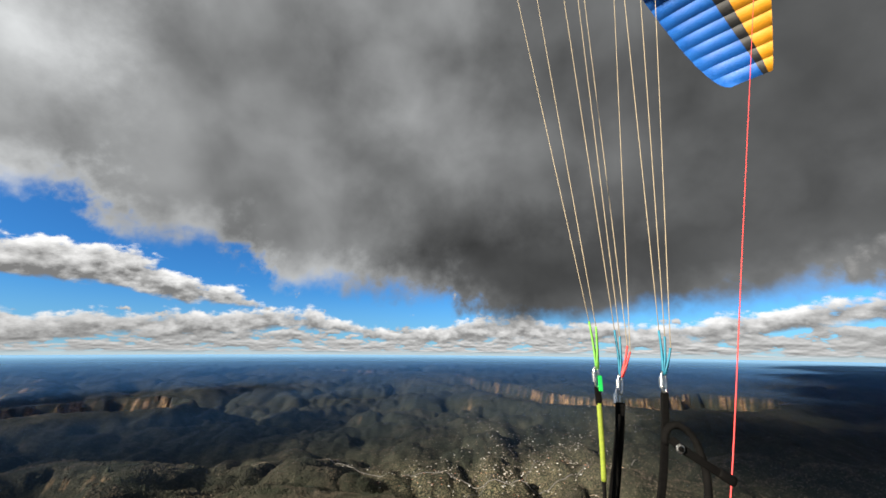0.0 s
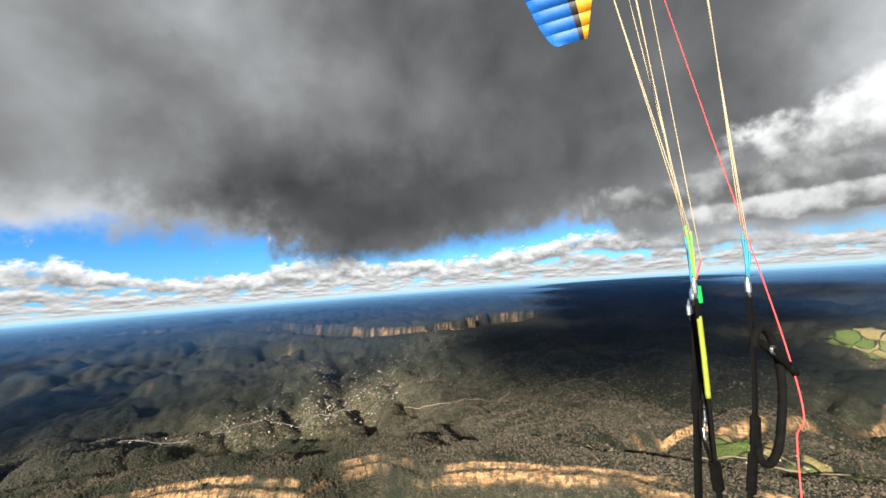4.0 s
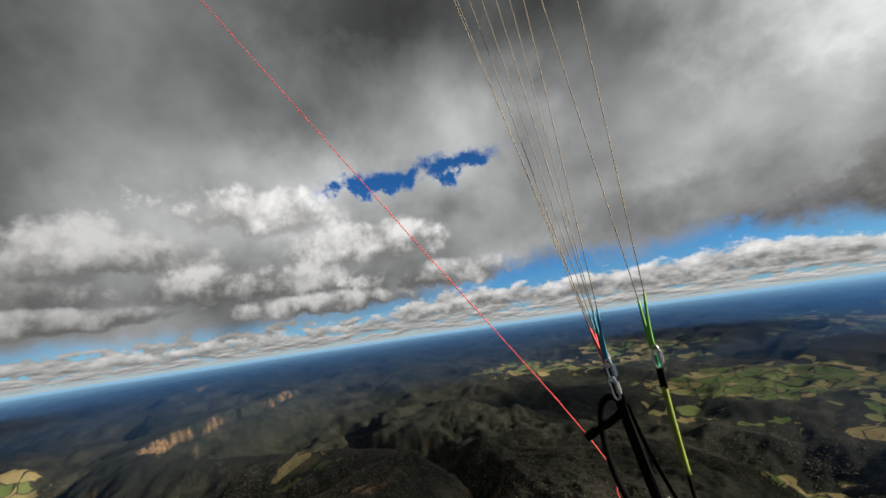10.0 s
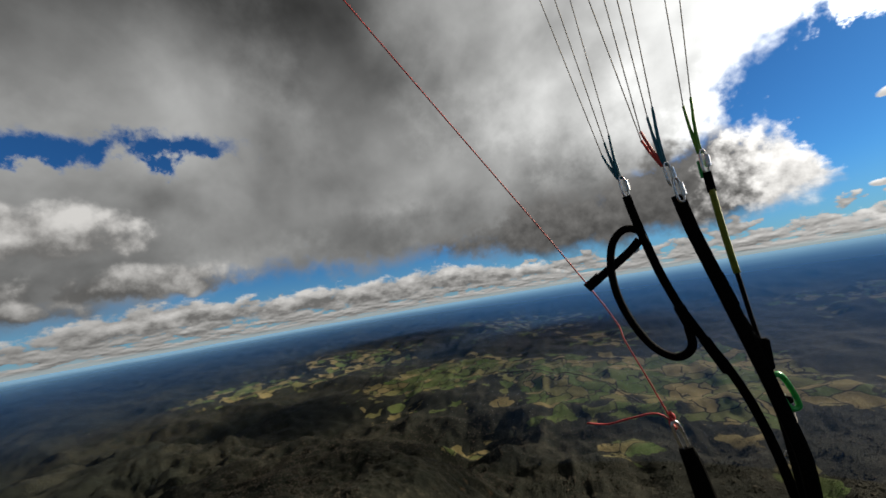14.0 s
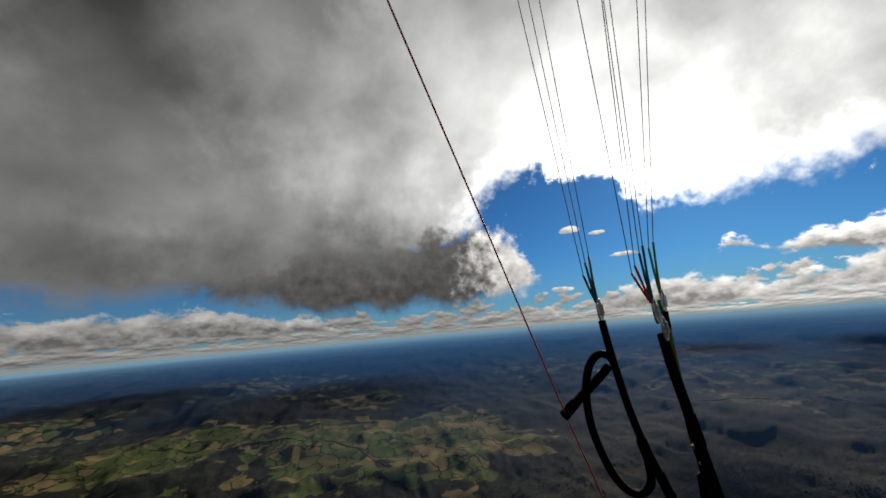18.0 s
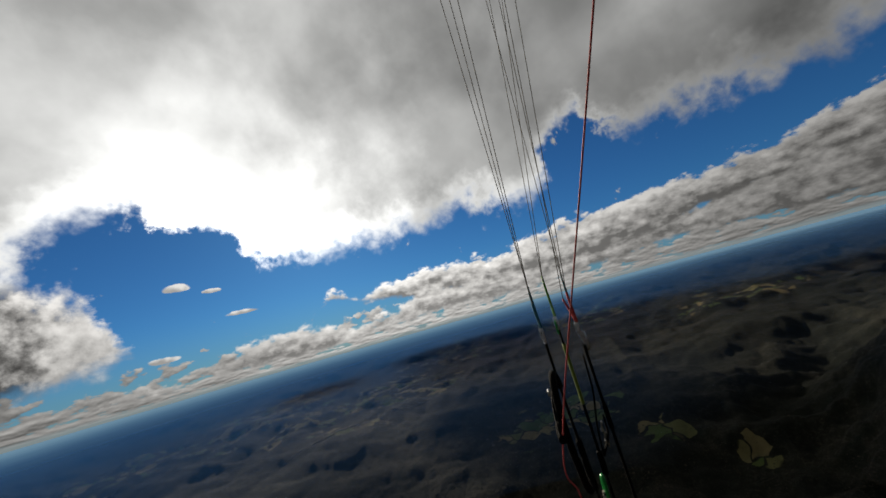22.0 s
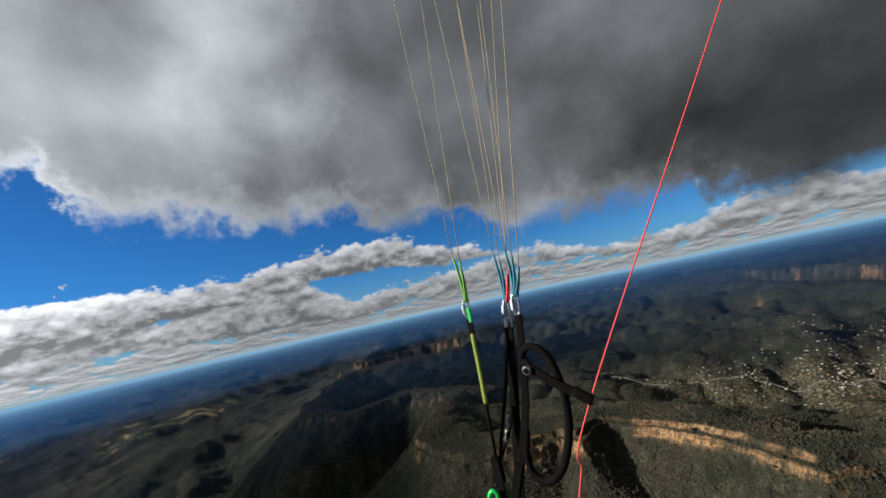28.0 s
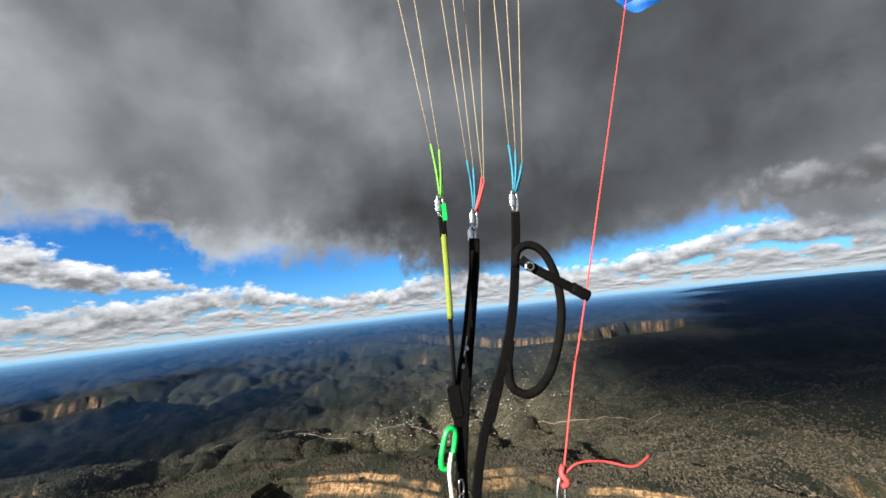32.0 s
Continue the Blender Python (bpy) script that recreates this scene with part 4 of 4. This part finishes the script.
wing = thing("paraglider_wing", (0, 0, 0), "blue, black and yellow paraglider wing of ribbed cloth", "paraglider")
for k in range(CELLS):
    part("blue_cell", cell_panel(k, 0.0, 0.45, 8), cloth_blue, wing)
    part("black_cell", cell_panel(k, 0.45, 0.57, 3), cloth_black, wing)
    part("yellow_cell", cell_panel(k, 0.57, 1.0, 5), cloth_yellow, wing)

# ---- lines from the risers to the wing ----


def line_thing(start, knot, s, c, loop_mat, label, sag=0.0):
    """A coloured loop above the link, then one long line up to the wing."""
    ob = thing("line", (0, 0, 0), label, "line", "suspension lines of the glider")
    a, b = Vector(RISER) + start, Vector(RISER) + knot
    e = wing_point(s, c)
    part("line", tube([b, b.lerp(e, 0.25) + chord_way * sag, b.lerp(e, 0.6) + chord_way * sag, e], 0.0008, 10, 8), sheath, ob)
    part("loop", tube([a, a.lerp(b, 0.5) + Vector((0.0015, 0, 0)), b], 0.0020, 3, 6), loop_mat, ob)
    part("loop", tube([a + Vector((0.004, 0.002, 0)), a.lerp(b, 0.5) + Vector((0.003, 0.001, 0)), b], 0.0018, 3, 6), loop_mat, ob)
    return ob


GREEN, TEAL, RED = "thin beige line with a green loop", "thin beige line with a teal loop", "thin beige line with a red loop"
line_thing(at(-75, -44, A_Y), at(-82, -158, A_Y), 0.985, 0.12, sheath_green, GREEN)
line_thing(at(-74, -44, A_Y), at(-66, -145, A_Y), 0.90, 0.16, sheath_green, GREEN)
line_thing(at(3, -24, B_Y), at(2, -140, B_Y), 0.97, 0.38, sheath_blue, TEAL)
line_thing(at(4, -24, B_Y), at(14, -124, B_Y), 0.90, 0.40, sheath_blue, TEAL)
line_thing(at(5, -24, B_Y), at(31, -100, B_Y), 0.84, 0.36, sheath_red, RED)
line_thing(at(6, -24, B_Y), at(30, -86, B_Y - 0.01), 0.80, 0.55, sheath_red, RED)
line_thing(at(66, -36, C_Y), at(70, -136, C_Y), 0.95, 0.62, sheath_blue, TEAL)
line_thing(at(67, -36, C_Y), at(82, -122, C_Y), 0.88, 0.66, sheath_blue, TEAL)
line_thing(at(68, -36, C_Y), at(92, -96, C_Y), 0.82, 0.70, sheath_blue, TEAL)

brake = thing("brake_line", (0, 0, 0), "bright red brake line knotted to a steel swivel", "line")
p0 = Vector(RISER)
ear = wing_point(0.36, 0.97)
ring_at = p0 + at(174, 174, -0.036)
part("cord", tube([p0 + at(70, 470, -0.05), p0 + at(122, 310, -0.042), ring_at, ring_at.lerp(ear, 0.1), ring_at.lerp(ear, 0.4), ring_at.lerp(ear, 0.7), ear], 0.0012, 14, 10), sheath_red, brake)
part("cord_tail", tube([p0 + at(70, 468, -0.05), p0 + at(98, 452, -0.052), p0 + at(148, 458, -0.05), p0 + at(193, 470, -0.058), p0 + at(234, 462, -0.05)], 0.0014, 5, 8), sheath_red, brake)
part("knot", tube([p0 + at(72, 452, -0.05), p0 + at(66, 462, -0.054), p0 + at(72, 474, -0.058), p0 + at(68, 484, -0.05)], 0.0036, 4, 8), sheath_red, brake)
part("swivel", quick_link(0.012, 0.050, 0.0028, Matrix.Translation(p0 + at(62, 500, -0.05)) @ pose(0, 0, 0, 0, 12, 10)), steel, brake, "steel swivel link")
part("handle", tube([p0 + at(58, 520, -0.05), p0 + at(50, 560, -0.05), p0 + at(38, 660, -0.05)], 0.011, 5, 10, 0.5, taper=1.5), webbing, brake, "black brake handle")
# ---- unseen clouds added high overhead, only to shade the plateau ----
def cloud_material(thin=0.0, most=1.0, soft_edge=0.25):
    m = bpy.data.materials.new("cloud")
    m.use_nodes = True
    t = m.node_tree
    t.nodes.clear()
    place = t.nodes.new("ShaderNodeTexCoord").outputs["Object"]
    split_ = t.nodes.new("ShaderNodeSeparateXYZ")
    t.links.new(place, split_.inputs[0])
    r = calc(t, "SQRT", calc(t, "MULTIPLY_ADD", split_.outputs[0], split_.outputs[0], calc(t, "MULTIPLY", split_.outputs[1], split_.outputs[1])))
    wisp = fractal(t, place, 3.0, 7.0, 0.6)
    dense = ramp01(t, calc(t, "MULTIPLY_ADD", calc(t, "SUBTRACT", wisp, 0.5), 0.9, calc(t, "SUBTRACT", 1.0, r)), 0.05, 0.05 + soft_edge, 0.0, most)
    clear_, body = t.nodes.new("ShaderNodeBsdfTransparent"), t.nodes.new("ShaderNodeBsdfDiffuse")
    body.inputs[0].default_value = (0.8, 0.8, 0.79, 1)
    mix, o = t.nodes.new("ShaderNodeMixShader"), t.nodes.new("ShaderNodeOutputMaterial")
    t.links.new(dense, mix.inputs[0])
    t.links.new(clear_.outputs[0], mix.inputs[1])
    lit_through, whole = t.nodes.new("ShaderNodeBsdfTranslucent"), t.nodes.new("ShaderNodeMixShader")
    lit_through.inputs[0].default_value = (0.80, 0.88, 0.96, 1)
    whole.inputs[0].default_value = thin
    t.links.new(body.outputs[0], whole.inputs[1])
    t.links.new(lit_through.outputs[0], whole.inputs[2])
    t.links.new(whole.outputs[0], mix.inputs[2])
    t.links.new(mix.outputs[0], o.inputs[0])
    return m


def cloud_mesh():
    bm = bmesh.new()
    bmesh.ops.create_icosphere(bm, subdivisions=5, radius=1.0)
    for v in bm.verts:
        n = noise.fractal(v.co * 2.5, 1.0, 2.0, 5)
        v.co = Vector((v.co.x, v.co.y, v.co.z * (0.16 if v.co.z > 0 else 0.05))) * (1 + 0.22 * n)
    for f in bm.faces:
        f.smooth = True
    me = bpy.data.meshes.new("cloud")
    bm.to_mesh(me)
    bm.free()
    me.materials.append(cloud_material())
    return me


cloud_shape = cloud_mesh()
for rise, wide, shift, turn in ((165, 116, (4, 6), 0), (270, 190, (8, -6), 70), (430, 302, (0, 10), 140), (700, 485, (10, 10), 200), (1100, 765, (0, 0), 260)):
    c = new("cloud", cloud_shape)
    c.matrix_basis = pose(shift[0], shift[1], EYE + rise, 0, 0, turn) @ Matrix.Diagonal((wide, wide * 0.94, wide, 1))
    tagged(c, "unseen ragged cloud overhead, added to shade the plateau", "cloud", "clouds overhead")

# unseen clouds past the camera's reach, added toward the sun to shade chosen land
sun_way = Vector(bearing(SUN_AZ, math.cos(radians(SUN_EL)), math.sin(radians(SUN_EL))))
shade_cloud_shape = cloud_shape.copy()
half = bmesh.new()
half.from_mesh(shade_cloud_shape)
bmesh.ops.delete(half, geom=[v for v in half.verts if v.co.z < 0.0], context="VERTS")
half.to_mesh(shade_cloud_shape)
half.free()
shade_cloud_shape.materials[0] = cloud_material(1.0, 0.97, 0.5)
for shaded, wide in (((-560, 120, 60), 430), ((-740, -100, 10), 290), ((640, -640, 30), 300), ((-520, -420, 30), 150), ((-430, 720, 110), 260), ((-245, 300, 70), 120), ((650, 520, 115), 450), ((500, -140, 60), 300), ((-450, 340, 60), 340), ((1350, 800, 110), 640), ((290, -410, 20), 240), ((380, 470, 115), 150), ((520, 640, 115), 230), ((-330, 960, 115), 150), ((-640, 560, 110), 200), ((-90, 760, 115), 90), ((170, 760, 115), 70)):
    c = new("cloud", shade_cloud_shape)
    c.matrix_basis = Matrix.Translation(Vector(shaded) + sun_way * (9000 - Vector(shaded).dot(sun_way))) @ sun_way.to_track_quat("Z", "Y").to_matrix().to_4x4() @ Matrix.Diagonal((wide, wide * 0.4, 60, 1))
    tagged(c, "unseen cloud added toward the sun to shade the land", "cloud", "clouds before the sun")

# ---- woods: crowns of gum trees on the near plateau and slopes ----
leaf = material("gum leaves", rough=0.95)
lt = leaf.node_tree
lt.nodes["Principled BSDF"].inputs["Specular IOR Level"].default_value = 0.1
each = lt.nodes.new("ShaderNodeNewGeometry")
hue = blend(lt, ramp01(lt, fractal(lt, each.outputs["Position"], 0.02, 4.0), 0.4, 0.62), (0.055, 0.0455, 0.034, 1), (0.0207, 0.0244, 0.0155, 1))
east = lt.nodes.new("ShaderNodeSeparateXYZ")
lt.links.new(each.outputs["Position"], east.inputs[0])
heath = ramp01(lt, calc(lt, "MULTIPLY_ADD", fractal(lt, each.outputs["Position"], 0.012, 5.0, 0.6), 160.0, east.outputs[0]), 130.0, 260.0, 0.0, 0.9)
hue = blend(lt, heath, hue, (0.080, 0.066, 0.050, 1))
lt.links.new(blend(lt, ramp01(lt, each.outputs["Random Per Island"], 0.0, 1.0, 0.0, 0.72), hue, (0.0133, 0.0155, 0.0111, 1)), lt.nodes["Principled BSDF"].inputs["Base Color"])
rng = np.random.default_rng(7)


def crowns(count, near_d, far_d, az0, az1, size, name, label):
    """Low, uneven crowns of many sizes strewn over a stretch of land, as one sheet of woods."""
    d = np.sqrt(rng.uniform(near_d**2, far_d**2, count))
    a = np.radians(rng.uniform(az0, az1, count))
    x, y = d * np.sin(a), d * np.cos(a)
    z, rock, field = land(x, y)
    open_ground = np.maximum.reduce([patches(x, y, p) for p in (FARMS, PADDOCKS, WESTERN, OTHERS, CLEARED)])
    thick = waves(x, y, 40, 201, 4)
    fade = np.minimum.reduce([(far_d - d) / 120, (np.degrees(a) - az0) / 25, (az1 - np.degrees(a)) / 25])
    keep = (rng.uniform(0, 1, count) < fade) & (rock < 0.2) & (open_ground < 0.55 + 0.4 * rng.uniform(-1, 1, count)) & (thick > -0.45 + 0.3 * rng.uniform(-1, 1, count))
    x, y, z, d = x[keep], y[keep], z[keep], d[keep]
    n = len(x)
    iv = np.array([(1, 0, -0.2), (0, 1, -0.2), (-1, 0, -0.2), (0, -1, -0.2), (0, 0, 1)], float)
    iface = np.array([(0, 1, 4), (1, 2, 4), (2, 3, 4), (3, 0, 4)])
    spin = rng.uniform(0, 6.3, n)
    iv = np.stack([iv[None, :, 0] * np.cos(spin)[:, None] - iv[None, :, 1] * np.sin(spin)[:, None], iv[None, :, 0] * np.sin(spin)[:, None] + iv[None, :, 1] * np.cos(spin)[:, None], np.repeat(iv[None, :, 2], n, 0)], 2)
    r = size * rng.lognormal(0, 0.38, n)
    jit = 1 + 0.4 * rng.uniform(-1, 1, (n, 5, 1))
    co = iv * jit * r[:, None, None] * np.stack([np.ones(n), np.ones(n), rng.uniform(0.45, 0.9, n)], 1)[:, None, :]
    co = co + np.stack([x, y, z + r * 0.25], 1)[:, None, :]
    faces = iface[None] + (np.arange(n) * 5)[:, None, None]
    me = bpy.data.meshes.new(name)
    me.vertices.add(n * 5)
    me.vertices.foreach_set("co", co.ravel())
    me.loops.add(n * len(iface) * 3)
    me.loops.foreach_set("vertex_index", faces.ravel())
    me.polygons.add(n * len(iface))
    me.polygons.foreach_set("loop_start", np.arange(n * len(iface)) * 3)
    me.polygons.foreach_set("use_smooth", np.ones(n * len(iface), bool))
    me.update(calc_edges=True)
    me.validate()
    me.materials.append(leaf)
    return tagged(new(name, me), label, "forest", kind="stuff")


crowns(300000, 240, 560, -95, 150, 0.62, "plateau_woods", "dense olive-brown gum woods over the near plateau")
crowns(70000, 440, 800, -60, 75, 0.8, "town_woods", "dark green trees among the houses of the town")
crowns(60000, 430, 820, 125, 290, 0.8, "valley_woods", "dark gum woods on the valley floor")

# ---- the mountain town and the valley village ----
wall_mats = [grained("pale wall", (0.375, 0.352, 0.315), (0.54, 0.517, 0.473), 1.0, 0.8), grained("brick wall", (0.195, 0.112, 0.075), (0.285, 0.173, 0.112), 1.0, 0.85), grained("cream wall", (0.375, 0.33, 0.24), (0.48, 0.427, 0.323), 1.0, 0.8)]
roof_mats = [grained("white metal roof", (0.225, 0.232, 0.24), (0.33, 0.33, 0.323), 1.0, 0.45), grained("grey metal roof", (0.135, 0.143, 0.15), (0.21, 0.217, 0.225), 1.0, 0.5), grained("red tile roof", (0.195, 0.0675, 0.0375), (0.315, 0.12, 0.0675), 1.0, 0.8), grained("brown tile roof", (0.12, 0.0825, 0.06), (0.195, 0.143, 0.105), 1.0, 0.8)]
glass = material("dark glass", (0.03, 0.04, 0.05), 0.08)
WALL_NAMES, ROOF_NAMES = ("white", "brick", "cream"), ("white metal", "grey metal", "red tile", "brown tile")


def gable(long, deep, high, pitch):
    bm = bmesh.new()
    o = 0.18
    pts = [(-long / 2 - o, -deep / 2 - o, high), (long / 2 + o, -deep / 2 - o, high), (long / 2 + o, deep / 2 + o, high), (-long / 2 - o, deep / 2 + o, high), (-long / 2 + deep * 0.3, 0, high + pitch), (long / 2 - deep * 0.3, 0, high + pitch)]
    v = [bm.verts.new(p) for p in pts]
    for f in ((0, 1, 5, 4), (2, 3, 4, 5), (1, 2, 5), (3, 0, 4), (3, 2, 1, 0)):
        bm.faces.new([v[k] for k in f])
    return bm


def make_house(kind_w, kind_r, long, deep, high):
    h = thing("house", (0, 0, 0), "small %s house with a %s roof among trees" % (WALL_NAMES[kind_w], ROOF_NAMES[kind_r]), "house", "houses of the mountain town")
    wall = part("wall", block(long, deep, high, 0.02, Matrix.Translation((0, 0, high / 2))), wall_mats[kind_w], h)
    part("roof", gable(long, deep, high, deep * 0.32), roof_mats[kind_r], h)
    for sx in (-0.28, 0.22):
        part("window", block(long * 0.16, 0.06, high * 0.45, 0.1, Matrix.Translation((sx * long, -deep / 2, high * 0.55))), glass, wall)
    return h


kinds = [make_house(a, b, l, d, h) for a, b, l, d, h in ((0, 0, 3.4, 2.3, 0.85), (1, 2, 3.0, 2.4, 0.8), (2, 1, 4.2, 2.4, 0.9), (0, 3, 2.8, 2.2, 0.8), (1, 1, 3.6, 2.6, 1.0), (2, 2, 3.2, 2.2, 0.8), (0, 1, 6.5, 3.4, 1.1))]


def settle(az, d, spread_az, spread_d, lean):
    for _ in range(60):
        a = rng.normal(0, 1)
        aa, dd = az + spread_az * a, d + spread_d * rng.normal(0, 1) + lean * a
        x, y, _z = bearing(aa, dd)
        z, rock, field = land(np.array([x]), np.array([y]))
        if field[0] > 25:
            break
    return x, y, float(z[0])


placed = 0
for az, d, sa, sd, lean, count in ((10, 575, 6.5, 28, 20, 80), (-3, 565, 5.0, 20, 10, 35), (17, 650, 4.5, 34, 10, 40), (13, 780, 5.0, 45, 10, 30), (77, 930, 1.5, 20, 0, 12)):
    for _ in range(count):
        x, y, z = settle(az, d, sa, sd, lean)
        k = int(rng.integers(0, len(kinds)))
        spin = (25 if rng.uniform() < 0.7 else 115) + rng.normal(0, 8)
        if placed < len(kinds):
            k = placed
            kinds[k].matrix_basis = pose(x, y, z - 0.1, 0, 0, spin) @ Matrix.Scale(0.72, 4)
        else:
            copy_thing(kinds[k], pose(x, y, z - 0.1, 0, 0, spin) @ Matrix.Scale(float(rng.uniform(0.55, 0.85)), 4))
        placed += 1


def village(rows, name, label):
    """Far houses, a few points of light each, joined in one sheet."""
    v, f = [], []
    for az, d, sa, sd, count in rows:
        for _ in range(count):
            x, y, _z = bearing(az + sa * rng.normal(), d + sd * rng.normal())
            z = float(land(np.array([x]), np.array([y]))[0][0])
            l, b, h = rng.uniform(0.6, 1.4), rng.uniform(0.5, 0.9), rng.uniform(0.45, 0.75)
            c, s = math.cos(rng.uniform(0, 3)), math.sin(rng.uniform(0, 3))
            n0 = len(v)
            for px, py, pz in ((-l, -b, 0), (l, -b, 0), (l, b, 0), (-l, b, 0), (-l, -b, h), (l, -b, h), (l, b, h), (-l, b, h), (-l, 0, h * 1.7), (l, 0, h * 1.7)):
                v.append((x + px * c - py * s, y + px * s + py * c, z + pz))
            f += [tuple(n0 + q for q in face) for face in ((0, 1, 5, 4), (1, 2, 6, 9, 5), (2, 3, 7, 6), (3, 0, 4, 8, 7), (4, 5, 9, 8), (6, 7, 8, 9))]
    me = bpy.data.meshes.new(name)
    me.from_pydata(v, [], f)
    m = material(name, rough=0.7)
    t = m.node_tree
    pick = t.nodes.new("ShaderNodeNewGeometry").outputs["Random Per Island"]
    t.links.new(blend(t, ramp01(t, pick, 0.35, 0.6), (0.20, 0.19, 0.175, 1), (0.08, 0.065, 0.05, 1)), t.nodes["Principled BSDF"].inputs["Base Color"])
    me.materials.append(m)
    tagged(new(name, me), label, "village", kind="stuff")


village(((-125, 1040, 2.6, 26, 90), (-121, 1080, 2.0, 30, 50)), "valley_village", "pale roofs of a village in the shaded valley")
village(((8, 600, 8.0, 42, 300), (19, 670, 4.0, 40, 110), (-9, 590, 4.0, 26, 40), (14, 790, 6.0, 60, 220), (24, 880, 4.0, 50, 60)), "outer_town", "many small roofs scattered through the wooded town")
village(((52, 350, 4, 14, 10), (66, 380, 3, 8, 8), (140, 1200, 12, 160, 30), (178, 800, 10, 90, 24), (-105, 760, 6, 50, 16), (45, 900, 10, 60, 20)), "farmsteads", "lone farm roofs and sheds between woods and paddocks")


# ---- roads ----
asphalt = grained("worn asphalt", (0.045, 0.043, 0.041), (0.075, 0.071, 0.066), 0.6, 0.9, relief=0.1)
dirt = grained("pale dirt track", (0.0675, 0.054, 0.039), (0.109, 0.0885, 0.063), 0.6, 0.95, relief=0.1)


def road(name, stops, width, mat, label):
    """A strip that follows the land, with its own thickness."""
    line = glide([bearing(az, d, 0) for az, d in stops], 14)
    x, y = np.array([q.x for q in line]), np.array([q.y for q in line])
    z = land(x, y)[0]
    v, f = [], []
    for n in range(len(x)):
        a, b = max(n - 1, 0), min(n + 1, len(x) - 1)
        dx, dy = x[b] - x[a], y[b] - y[a]
        s = width / 2 / max(1e-6, math.hypot(dx, dy))
        for side, drop in ((1, 0), (-1, 0), (-1, -1.2), (1, -1.2)):
            v.append((x[n] - dy * s * side, y[n] + dx * s * side, z[n] + 0.9 + drop))
        if n:
            p_, q_ = 4 * (n - 1), 4 * n
            f += [(p_, p_ + 1, q_ + 1, q_), (p_ + 1, p_ + 2, q_ + 2, q_ + 1), (p_ + 3, p_, q_, q_ + 3)]
    me = bpy.data.meshes.new(name)
    me.from_pydata(v, [], f)
    me.materials.append(mat)
    return tagged(new(name, me), label, "road", kind="structure")


road("road_1", ((-16, 640), (-11, 600), (-4, 575), (4, 562), (11, 560), (18, 590), (22, 640), (26, 720)), 1.18, asphalt, "grey highway through the mountain town")
road("road_2", ((20, 560), (25, 545), (31, 560), (36, 600)), 0.81, dirt, "pale dirt track over the plateau")
road("road_3", ((-3, 495), (2, 520), (6, 548), (8, 575)), 0.74, asphalt, "side street of the mountain town")
road("road_4", ((14, 560), (12, 600), (14, 650), (10, 700)), 0.74, asphalt, "side street among trees and houses")
road("road_5", ((46, 345), (53, 362), (60, 372), (67, 366), (74, 374)), 0.74, dirt, "pale dirt track beside a clearing")
road("road_6", ((-30, 640), (-26, 610), (-21, 600), (-15, 625)), 0.81, dirt, "pale dirt track along a wooded ridge")
road("road_7", ((-172, 700), (-176, 780), (178, 860), (170, 940), (160, 1050)), 0.99, dirt, "farm road across the valley paddocks")
road("road_8", ((-135, 980), (-128, 1030), (-120, 1060), (-112, 1120)), 1.12, asphalt, "valley road through a village")
